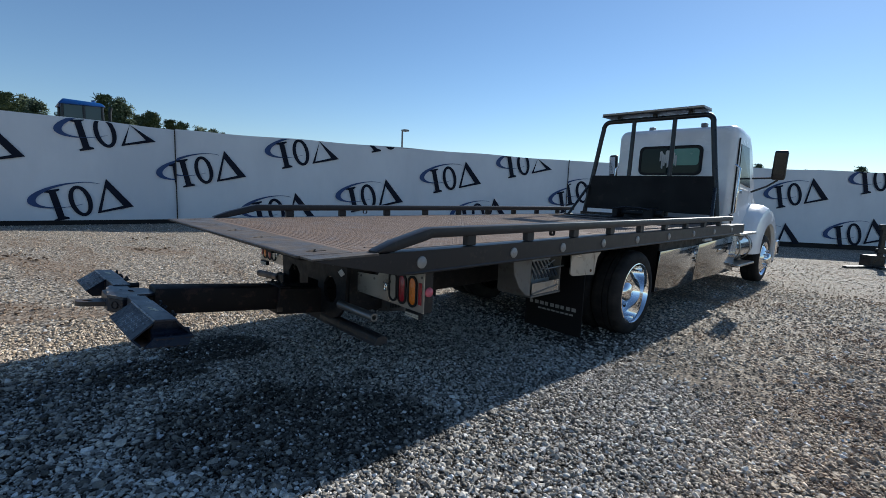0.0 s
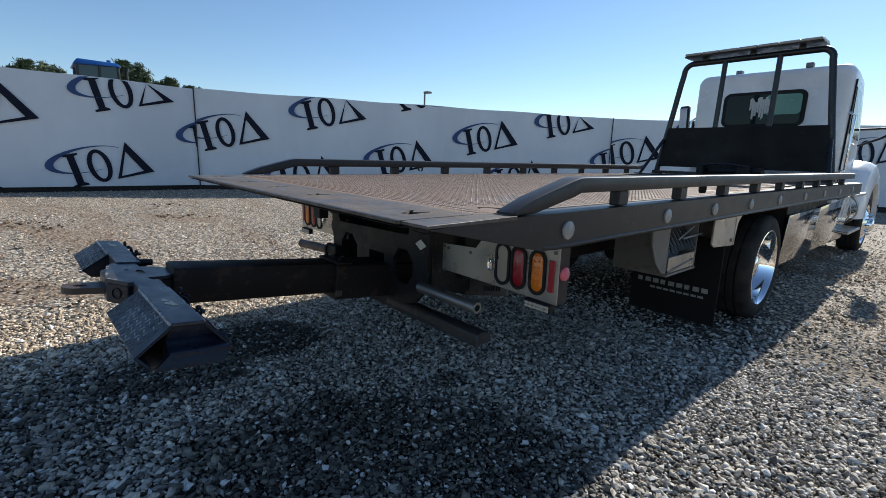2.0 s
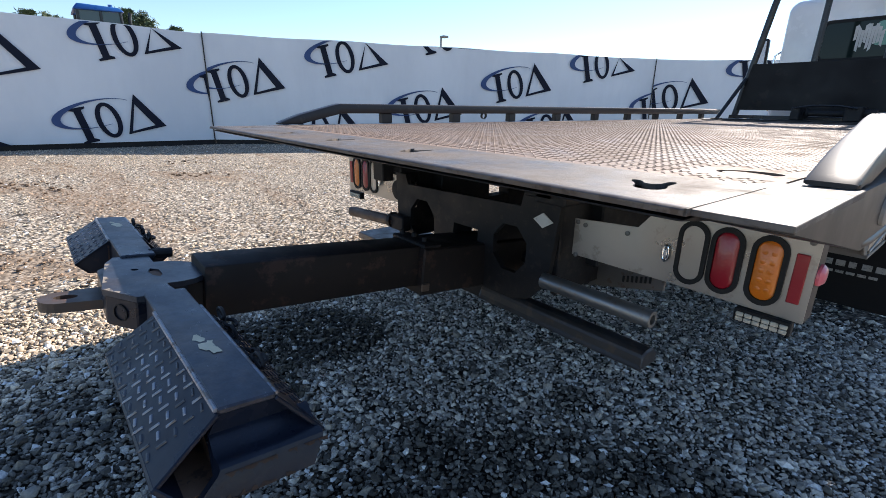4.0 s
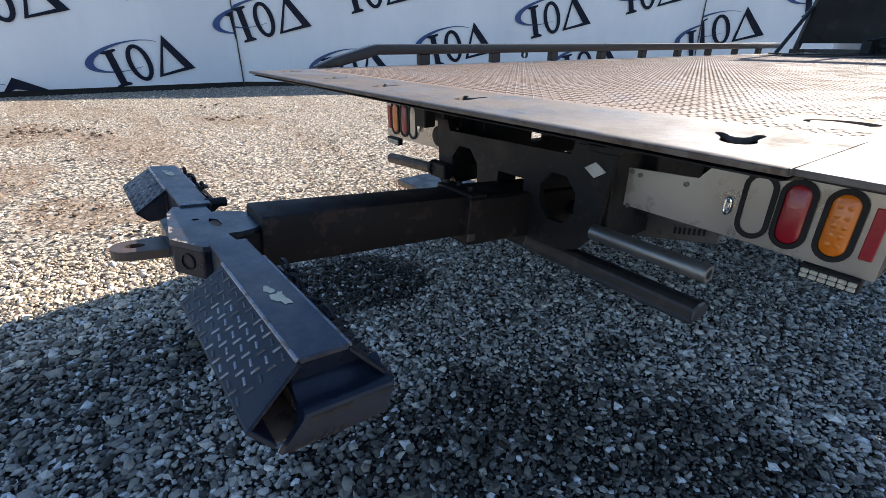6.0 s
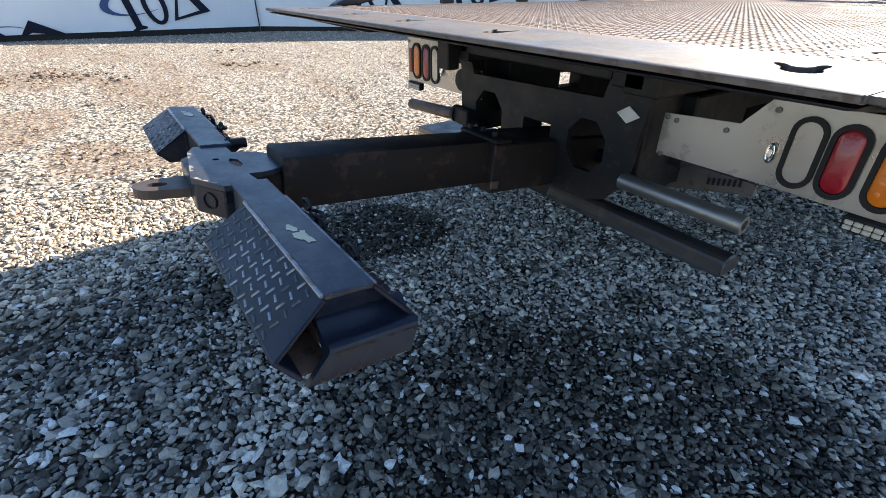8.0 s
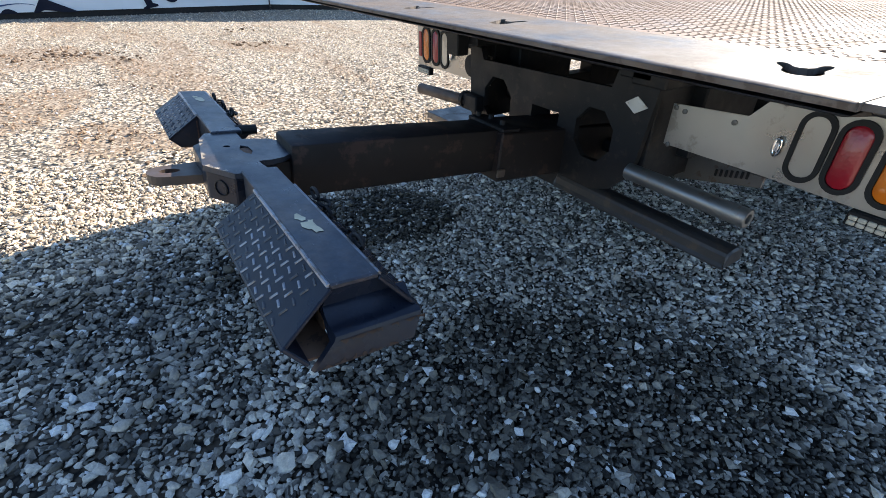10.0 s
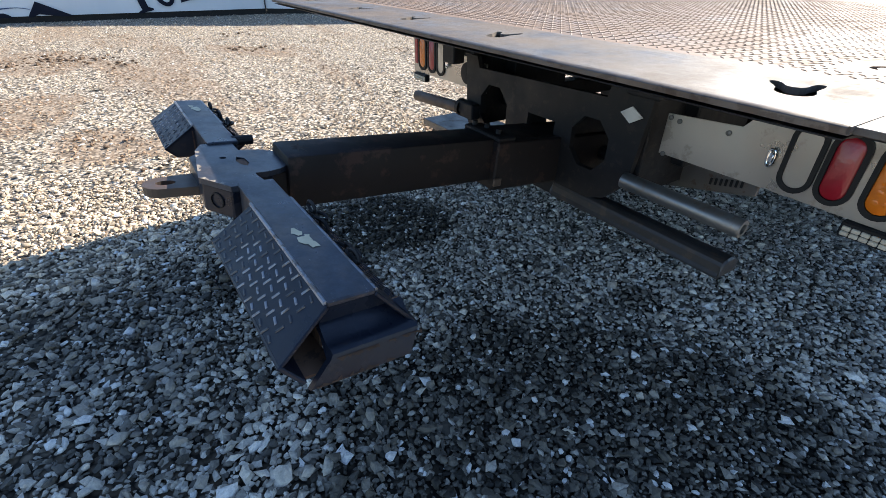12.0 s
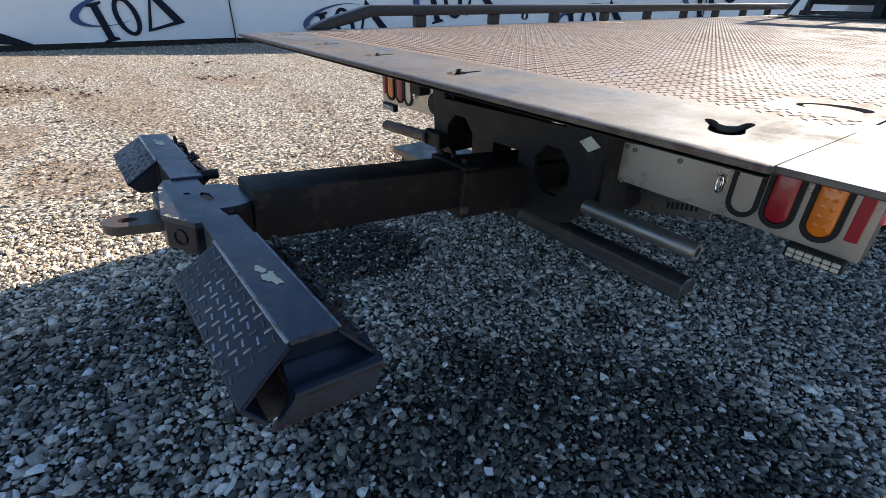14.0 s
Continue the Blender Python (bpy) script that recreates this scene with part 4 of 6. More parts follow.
def build_light_panels():
    for s in (1, -1):
        bm = sheet_with_holes([(s * x, z) for x, z in ((0.462, 0.700), (0.462, 0.573), (0.80, 0.572), (1.128, 0.566), (1.128, 0.800), (0.745, 0.790), (0.685, 0.715))], [], 0.0, 0.006)
        bmesh.ops.transform(bm, matrix=Matrix.Translation((0, 0.743, 0)) @ Matrix.Rotation(radians(90), 4, "X"), verts=bm.verts)
        panel = part("light_panel", bm, M_PANEL, truck, "dull stainless tail-light panel")
        x0, x1 = sorted((s * 1.122, s * 1.128))
        part("side_return", B(x0, x1, 0.744, 0.805, 0.566, 0.80, 0.001), M_BEAM, panel, "dark side flange")
        turn = Matrix.Translation((0, 0.737, 0)) @ Matrix.Rotation(radians(90), 4, "X")
        for x, mat, word in ((0.850, M_PANEL, "blank steel cover in a black oval grommet"), (0.936, M_RED, "red oval tail lamp"), (1.032, M_AMBER, "amber oval turn lamp")):
            bm = sheet_with_holes(oval(s * x, 0.677, 0.081, 0.184), [oval(s * x, 0.677, 0.058, 0.157)], -0.001, 0.008)
            bmesh.ops.transform(bm, matrix=turn, verts=bm.verts)
            ring = part("grommet", bm, M_RUBBER, panel, "black rubber oval ring")
            bm = bmesh.new()
            loops = []
            for k, d in ((1.0, 0.0), (0.97, 0.004), (0.8, 0.008 if mat is not M_PANEL else 0.004)):
                loops.append([bm.verts.new((s * x + (px - s * x) * k, 0.737 - d, 0.677 + (pz - 0.677) * (1 - (1 - k) * 0.4))) for px, pz in oval(s * x, 0.677, 0.0585, 0.1575)])
            for a, b in zip(loops, loops[1:]):
                for i in range(len(a)):
                    bm.faces.new((a[i], a[(i + 1) % len(a)], b[(i + 1) % len(b)], b[i]))
            bm.faces.new(loops[-1])
            part("lens" if mat is not M_PANEL else "blank_cover", bm, mat, ring, word, True)
            if mat is M_AMBER:
                for i in range(5):
                    for j in (-1, 1):
                        part("led", turned(bmesh.new(), [(0.0, 0.0075), (-0.0006, 0.006), (-0.0010, 0.0001)], (s * x + j * 0.0105, 0.7292, 0.627 + 0.0245 * i), "y", 10), mat, ring, "", True)
        a, b = sorted((s * 1.085, s * 1.112))
        part("side_reflector", B(a, b, 0.731, 0.737, 0.612, 0.738, 0.002), M_RED, panel, "red rectangular reflector")
        bm = turned(bmesh.new(), [(0.0, 0.028), (s * 0.006, 0.027), (s * 0.014, 0.018), (s * 0.016, 0.0001)], (s * 1.128, 0.775, 0.686), "x", 20)
        part("side_lamp", bm, M_PINK, panel, "round faded red side lamp", True)
        a, b = sorted((s * 0.985, s * 1.112))
        lamp = part("plate_lamp", B(a, b, 0.722, 0.75, 0.528, 0.566, 0.003), M_RUBBER, panel, "black lamp housing under the panel")
        for i in range(6):
            for z in (0.5325, 0.5455):
                xx = a + 0.006 + i * 0.0195
                part("lamp_cell", B(xx, xx + 0.0175, 0.717, 0.723, z, z + 0.0115, 0.002), M_CELL, lamp, "yellowed lamp cell")
        for x, z in ((0.475, 0.69), (0.505, 0.685), (0.655, 0.690), (0.765, 0.768), (0.478, 0.575), (1.11, 0.77)):
            part("bolt", turned(bmesh.new(), [(0.0, 0.008), (-0.004, 0.008), (-0.006, 0.0001)], (s * x, 0.7365, z), "y", 8), M_STATION, panel)
        bm = tube(bmesh.new(), [(s * (0.782 + 0.009 * math.cos(w)), 0.728, 0.660 + 0.024 * math.sin(w)) for w in (2 * math.pi * i / 16 for i in range(17))], 0.0035, 8)
        box(bm, s * 0.782 - 0.006, s * 0.782 + 0.006, 0.726, 0.737, 0.646, 0.672, 0.002)
        part("latch", bm, M_CHROME, panel, "small chrome latch", True)
    bm = turned(bmesh.new(), [(0, 0.052), (-0.012, 0.050), (-0.016, 0.0001)], (-0.60, 0.735, 0.64), "y", 20)
    part("round_cap", bm, M_BLACK, truck, "black round cap", True)


build_deck()
build_subframe()
build_light_panels()


# ---- wheel lift behind the tail ----
def build_lift():
    # built level, with the pivot's top at the origin and the boom along +y, then laid in its raised pose
    pose_boom = Matrix.Translation((0.0, -0.455, 0.632)) @ Matrix.Rotation(radians(-6.0), 4, "X")
    pose_bar = pose_boom @ Matrix.Rotation(radians(1.9), 4, "Z")

    def laid(name, bm, mat, parent, label="", smooth=False, m=pose_boom):
        bmesh.ops.transform(bm, matrix=m, verts=bm.verts)
        return part(name, bm, mat, parent, label, smooth)

    def bar(*args, **more):
        return laid(*args, **more, m=pose_bar)

    lift = laid("wheel_lift", B(-0.078, 0.078, 0.110, 1.05, -0.125, 0.026, 0.009, 2), M_BOOM, truck, "folding wheel lift with a black steel boom", True)
    laid("boom_stem", B(-0.060, 0.060, 0.02, 0.20, -0.122, -0.020, 0.004), M_BOOM, lift)
    laid("boom_sleeve", B(-0.108, 0.108, 0.82, 1.40, -0.155, 0.022, 0.006), M_BOOM, lift, "black outer sleeve of the boom")
    laid("sleeve_clamp", B(-0.104, 0.104, 0.82, 0.90, 0.0225, 0.036, 0.004), M_BLACK, lift)
    laid("sleeve_pad", B(0.109, 0.118, 0.815, 0.85, -0.135, -0.105, 0.003), M_EYE, lift)
    for x, y in ((-0.08, 0.85), (-0.03, 0.87), (0.05, 0.86)):
        laid("sleeve_bolt", rod(bmesh.new(), (x, y, 0.035), (x, y, 0.052), 0.010, 8), M_BLACK, lift)
    rng = random.Random(11)
    bm = bmesh.new()
    pts = [(0.0 + 0.040 * (1.2 if i % 2 else 0.35) * rng.uniform(0.6, 1.1) * math.cos(w), 0.165 + 0.030 * (1.2 if i % 2 else 0.3) * rng.uniform(0.6, 1.1) * math.sin(w), 0.0266) for i, w in ((i, 2 * math.pi * i / 16) for i in range(16))]
    bm.faces.new([bm.verts.new(p) for p in pts])
    laid("scuff_patch", bm, M_CHIP, lift, "bare scuffed spot on the boom")

    # pivot head: chamfered plate with a round lobe over the boom's end
    arc = [(0.100 * math.cos(w), 0.035 + 0.100 * math.sin(w)) for w in (radians(-8 + 19.6 * i) for i in range(11))]
    outline = [(0.176, -0.052), (0.182, 0.034), (0.118, 0.022)] + arc + [(-0.118, 0.020), (-0.176, 0.018), (-0.176, -0.066), (-0.120, -0.088), (0.095, -0.110)]
    bm = sheet_with_holes(outline, [[(-0.040 + 0.009 * math.cos(w), -0.030 + 0.009 * math.sin(w)) for w in (2 * math.pi * i / 10 for i in range(10))],
                                     [(u, 0.012 + v) for u, v in ((-0.040, -0.008), (-0.008, -0.016), (0.022, -0.010), (0.040, 0.004), (0.016, 0.013), (-0.024, 0.010))]], -0.014, 0.0)
    head = laid("pivot_head", bm, M_LIFTTOP, lift, "scuffed grey steel pivot plate")
    bm = bmesh.new()
    prism(bm, [(-0.170, -0.062, -0.088), (-0.118, -0.106, -0.088), (0.092, -0.104, -0.088), (0.168, -0.052, -0.088), (0.168, 0.02, -0.088), (-0.170, 0.015, -0.088)], (0, 0, 0.073), 0.003)
    rod(bm, (0.0, 0.035, -0.13), (0.0, 0.035, -0.0145), 0.072, 20)
    laid("pivot_block", bm, M_LIFT, head, "dark blue-black pivot block")
    bm = rod(bmesh.new(), (0.0, 0.012, -0.008), (0.0, 0.012, -0.004), 0.03, 14)
    laid("pivot_pin", bm, M_RUST, head)
    bm = turned(bmesh.new(), [(0.004, 0.021), (-0.0015, 0.021), (-0.002, 0.018), (0.03, 0.017), (0.03, 0.0001)], (0, 0, 0), "y", 18)
    bmesh.ops.transform(bm, matrix=Matrix.Translation((0.130, -0.080, -0.050)) @ Matrix.Rotation(radians(34.4), 4, "Z"), verts=bm.verts)
    laid("pin_boss", bm, M_BLACK, head, "", True)
    c = (-0.045, -0.185)
    outer = [(c[0] + 0.044 * math.cos(w), c[1] + 0.044 * math.sin(w)) for w in (radians(180 + 18 * i) for i in range(11))]
    eye = sheet_with_holes(outer + [(c[0] + 0.052, -0.100), (c[0] - 0.056, -0.100)], [[(c[0] + 0.016 * math.cos(w), c[1] + 0.010 + 0.024 * math.sin(w)) for w in (2 * math.pi * i / 14 for i in range(14))]], -0.080, -0.056)
    laid("tow_eye", eye, M_EYE, head, "rounded steel tow eye")

    rng = random.Random(52)
    bm = bmesh.new()
    for (xa, ya), (xb, yb) in (((-0.120, -0.0875), (0.095, -0.1095)), ((0.095, -0.1095), (0.176, -0.0515))):
        e = Vector((xb - xa, yb - ya, 0))
        inward = Vector((-e.y, e.x, 0)).normalized()
        f = 0.02
        while f < 0.94:
            w = rng.uniform(0.02, 0.08)
            if rng.random() < 0.55:
                o = Vector((xa, ya, 0.0006)) + e * f
                deep = [rng.uniform(0.002, 0.014) for _ in range(3)]
                bm.faces.new([bm.verts.new(p) for p in [o, o + e * w * 0.5, o + e * w] + [o + e * w * (0.9 - 0.4 * k) + inward * deep[k] for k in range(3)]])
            f += w
    laid("edge_chips", bm, M_CREAM, head, "paint chipped pale along the plate's edge")["kind"] = "stuff"

    # crossbar arms: flat top plate, sloping tread sides, open ends with a folded sill
    yt0, yt1 = -0.043, 0.043
    for s, x0, xs, x1, xe in ((1, 0.172, 0.292, 0.715, 0.762), (-1, 0.172, 0.385, 0.735, 0.775)):
        dz = 0.006
        bm = bmesh.new()
        box(bm, *sorted((s * x0, s * (xs + 0.05))), yt0 + 0.003, yt1 - 0.003, -0.092, -0.006 + dz, 0.004)
        box(bm, *sorted((s * (x0 - 0.004), s * x1)), yt0, yt1, -0.012 + dz, dz, 0.003)
        arm = bar("crossbar_arm", bm, M_LIFTTOP, lift, "dark steel crossbar arm with a rubbed flat top")
        for side in (-1, 1):
            ya, yb = (yt0 - 0.001, yt0 - 0.092) if side < 0 else (yt1 + 0.001, yt1 + 0.072)
            zb = -0.070
            t = 0.008
            nrm = Vector((0, side * 0.61, 0.79)) * t
            p = [Vector((s * xs, ya, 0.000)), Vector((s * (x1 + 0.002), ya, 0.000)), Vector((s * (xe - 0.018), yb, zb)), Vector((s * xs, yb, zb))]
            low = [Vector((s * xs, yb, zb)), Vector((s * (xe - 0.018), yb, zb)), Vector((s * xe, yb - side * 0.034, -0.102)), Vector((s * xs, yb - side * 0.034, -0.102))]
            nr2 = Vector((0, side * 0.74, -0.67)) * t
            bm = hexa(bmesh.new(), [q - nrm for q in p] + p, 0.002)
            hexa(bm, [q - nr2 for q in low] + low, 0.002)
            shell = bar("tread_side", bm, M_LIFT, arm, "blue-black tread-plate side")
            u = Vector((s, 0, 0))
            v = (p[3] - p[0]).normalized()
            nn = nrm.normalized()
            dull, bright = bmesh.new(), bmesh.new()
            rub = random.Random(31 + s)
            nu = int((x1 - xs - 0.02) / 0.0245)
            for iu in range(nu):
                for iv in range(5):
                    mid = p[0] + u * (0.018 + iu * 0.0245) + v * (0.013 + iv * 0.0225)
                    d = (u + v * 0.25).normalized() if (iu + iv) % 2 else (v - u * 0.25).normalized()
                    e = d.cross(nn)
                    L, Wd, H = 0.0088, 0.0025, 0.0020
                    low4 = [mid + d * a * L + e * b * Wd for a, b in ((-1, -1), (1, -1), (1, 1), (-1, 1))]
                    # more bars turn bright towards the outer third, glint put into the colour
                    glint = 1.15 - 2.2 * abs(iu / nu - 0.66) - 0.22 * abs(iv - 2) if side < 0 else -1.0
                    hexa(bright if rub.uniform(0.0, 0.75) < glint else dull, low4 + [mid + d * a * L * 0.86 + e * b * Wd * 0.55 + nn * H for a, b in ((-1, -1), (1, -1), (1, 1), (-1, 1))])
            bar("tread_pattern", dull, M_DULLBARS if side < 0 else M_LIFT, shell, "raised tread bars")["kind"] = "stuff"
            if side < 0:
                bar("rubbed_tread_pattern", bright, M_BARS, shell, "tread bars rubbed bright by tyres")["kind"] = "stuff"
            else:
                bright.free()
            # weld and rubbed edge where the side meets the top, highlight coloured in
            bm = tube(bmesh.new(), [(s * xs, ya, 0.001), (s * (x1 - 0.004), ya, 0.001)], 0.0045, 8)
            bar("edge_weld", bm, M_BARS, arm, "bright rubbed weld bead", True)
        # web that closes the inner end
        q = [(s * xs, yt0, 0.0), (s * xs, yt0 - 0.090, -0.070), (s * xs, yt0 - 0.056, -0.100), (s * xs, yt1 + 0.036, -0.100), (s * xs, yt1 + 0.070, -0.070), (s * xs, yt1, 0.0)]
        bar("end_web", prism(bmesh.new(), q, (s * 0.008, 0, 0)), M_LIFT, arm)
        # folded sill: a lip, then a rolled top, then the face that slopes to the lower edge
        prof = [(-0.024, -0.056), (-0.016, -0.044), (-0.008, -0.040), (0.000, -0.042), (0.008, -0.050), (0.022, -0.059), (0.036, -0.061), (0.047, -0.060), (0.054, -0.063), (0.057, -0.069), (0.070, -0.104), (0.060, -0.106), (0.047, -0.073), (0.004, -0.064)]
        bm = bmesh.new()
        a = [(s * (xe - 0.058 + u), yt0 - 0.010 - 0.040 * max(0, (-0.066 - w) / 0.036), w) for u, w in prof]
        b2 = [(s * (xe - 0.058 + u), yt1 + 0.060 - 0.020 * max(0, (-0.066 - w) / 0.036), w) for u, w in prof]
        va, vb = [bm.verts.new(p) for p in a], [bm.verts.new(p) for p in b2]
        n = len(va)
        bm.faces.new(va)
        bm.faces.new(list(reversed(vb)))
        for i in range(n):
            bm.faces.new((va[i], va[(i + 1) % n], vb[(i + 1) % n], vb[i]))
        bar("end_sill", bm, M_SILL, arm, "folded rust-chipped sill across the open end", True)
        # plate that closes the box between the top's end and the sill
        q = [Vector((s * (x1 - 0.008), yt0 + 0.003, -0.007)), Vector((s * (x1 - 0.008), yt1 - 0.003, -0.007)), Vector((s * (xe - 0.062), yt1 + 0.050, -0.050)), Vector((s * (xe - 0.062), yt0 - 0.012, -0.050))]
        bar("hood_plate", hexa(bmesh.new(), [v - Vector((s * 0.006, 0, 0)) for v in q] + q), M_SILL, arm)
        # paint broken away to rust along the fold and the lower edge
        rng = random.Random(21 + s)
        bm = bmesh.new()
        for u0, w0, u1, w1, reach in ((0.0575, -0.0690, 0.0040, -0.0107, 1.0), (0.0703, -0.1040, -0.0037, 0.0100, 1.3)):
            yy = yt0 - 0.006 if w0 > -0.08 else yt0 - 0.044
            end = yt1 + 0.056 if w0 > -0.08 else yt1 + 0.036
            while yy < end:
                step = rng.uniform(0.006, 0.020)
                if rng.random() < 0.72:
                    k = [rng.uniform(0.05, 0.8) ** 1.5 * reach for _ in range(3)]
                    top = [(s * (xe - 0.0572 + u0), yy + step * f, w0) for f in (0.0, 0.5, 1.0)]
                    low = [(s * (xe - 0.0572 + u0 + u1 * kk), yy + step * f, w0 + w1 * kk) for f, kk in zip((0.05, 0.5, 0.95), k)]
                    bm.faces.new([bm.verts.new(p) for p in top + low[::-1]])
                yy += step
        bar("rust_chips", bm, M_CHIP, arm, "rust where the paint has broken away")
        bar("pocket_wall", B(*sorted((s * xs, s * (x1 - 0.022))), yt0 - 0.006, yt0 - 0.002, -0.100, -0.016, 0.0), M_RUST, arm, "rusty inside of the arm")
        bar("pocket_floor", B(*sorted((s * xs, s * (xe - 0.012))), yt0 - 0.054, yt0 - 0.004, -0.101, -0.096, 0.0), M_RUST, arm, "rusty inside of the arm")
        bar("floor_plate", B(*sorted((s * xs, s * (xe - 0.02))), yt0, yt1 + 0.034, -0.101, -0.096, 0.0), M_LIFT, arm)
        # flaked decal
        rng = random.Random(4 + s)
        bm = bmesh.new()
        cx = 0.500 if s > 0 else -0.600
        for k, (u0, v0, r) in enumerate(((-0.038, -0.010, 0.018), (0.010, 0.004, 0.026), (0.034, 0.010, 0.020), (-0.006, 0.010, 0.013))):
            pts = [(cx + u0 * 0.8 + r * rng.uniform(0.5, 1.2) * math.cos(w), v0 * 0.7 + 0.6 * r * rng.uniform(0.5, 1.2) * math.sin(w), dz + 0.0008 + k * 0.0002) for w in (2 * math.pi * i / 9 for i in range(9))]
            bm.faces.new([bm.verts.new(p) for p in pts])
        bar("decal", bm, M_DECAL, arm, "flaked yellow decal")
    # chains and latch pin on the forward side
    for s, cx in ((-1, -0.40), (1, 0.36)):
        for i in range(9):
            o = Vector((cx + s * 0.030 * i, yt1 + 0.024 + 0.010 * math.sin(i * 1.3), 0.004 - 0.032 * math.sin(math.pi * i / 8)))
            bm = tube(bmesh.new(), [(o.x + 0.021 * math.cos(w), o.y + (0.011 * math.sin(w) if i % 2 else 0), o.z + (0 if i % 2 else 0.011 * math.sin(w))) for w in (2 * math.pi * j / 10 for j in range(11))], 0.004, 6)
            bar("chain_link", bm, M_BLACK, lift, "", True)
    bar("latch_pin", rod(bmesh.new(), (-0.212, yt1 - 0.01, -0.006), (-0.212, yt1 + 0.050, -0.006), 0.015, 12), M_BLACK, lift)


# ---- wheels ----
def build_wheel(name, centre, s, dish, label):
    y, z = centre[1], centre[2]
    R, W = 0.405, 0.235
    x = centre[0]
    prof = [(0.0, 0.275), (0.012, 0.285), (0.020, 0.315), (0.018, 0.355), (0.004, 0.388), (-0.02, R), (-0.06, R + 0.002), (-0.0615, R - 0.014), (-0.069, R - 0.014), (-0.0705, R + 0.003), (-0.115, R + 0.003), (-0.1165, R - 0.014), (-0.124, R - 0.014), (-0.1255, R + 0.003), (-0.17, R + 0.002), (-0.21, R), (-0.235, 0.385), (-0.245, 0.35), (-0.24, 0.29), (-0.225, 0.275)]
    bm = turned(bmesh.new(), [(s * a, r) for a, r in prof], (x, y, z), "x", 56)
    wheel = part(name, bm, M_TYRE, truck, label, True)
    if dish:
        rim = [(0.004, 0.288), (0.014, 0.292), (0.016, 0.284), (0.006, 0.276), (-0.03, 0.268), (-0.11, 0.255), (-0.135, 0.235), (-0.140, 0.155), (-0.138, 0.13), (-0.10, 0.118), (-0.055, 0.095), (-0.035, 0.06), (-0.030, 0.0001)]
    else:
        rim = [(0.004, 0.288), (0.014, 0.292), (0.016, 0.284), (0.0, 0.27), (-0.02, 0.255), (0.01, 0.20), (0.045, 0.15), (0.05, 0.12), (0.052, 0.105), (0.10, 0.095), (0.115, 0.07), (0.118, 0.0001)]
    rim = part("rim", turned(bmesh.new(), [(s * a, r) for a, r in rim], (x, y, z), "x", 48), M_CHROME, wheel, "polished alloy rim", True)
    for i in range(10):
        w = 2 * math.pi * i / 10
        p = Vector((x + s * (-0.138 if dish else 0.048), y + 0.142 * math.cos(w), z + 0.142 * math.sin(w)))
        part("lug_nut", rod(bmesh.new(), p, p + Vector((s * 0.035, 0, 0)), 0.015, 8, 0.011), M_CHROME, rim)
    for i in range(10):
        w = 2 * math.pi * (i + 0.5) / 10
        rr, xx = (0.205, -0.1365) if dish else (0.225, 0.0)
        p = Vector((x + s * xx, y + rr * math.cos(w), z + rr * math.sin(w)))
        part("vent_hole", rod(bmesh.new(), p - Vector((s * 0.01, 0, 0)), p + Vector((s * 0.004, 0, 0)), 0.02, 10), M_RUBBER, rim)
    return wheel


def build_wheels():
    build_wheel("rear_wheel", (1.135, 3.42, 0.345), 1, True, "deep-dished rear wheel with a black tyre")
    build_wheel("rear_inner_wheel", (0.86, 3.42, 0.345), 1, True, "inner twin rear wheel with a black tyre")
    build_wheel("rear_wheel", (-1.135, 3.42, 0.345), -1, True, "deep-dished rear wheel with a black tyre")
    build_wheel("rear_inner_wheel", (-0.86, 3.42, 0.345), -1, True, "inner twin rear wheel with a black tyre")
    build_wheel("front_wheel", (1.10, 8.48, 0.300), 1, False, "steer wheel with a bright hub")
    build_wheel("front_wheel", (-1.10, 8.48, 0.300), -1, False, "steer wheel with a bright hub")
    part("axle", rod(bmesh.new(), (-0.8, 3.42, 0.345), (0.8, 3.42, 0.345), 0.07, 16), M_BLACK, truck)
    part("axle_housing", turned(bmesh.new(), [(-0.2, 0.06), (-0.1, 0.17), (0.1, 0.17), (0.2, 0.06)], (0, 3.42, 0.345), "x", 20), M_BLACK, truck, smooth=True)


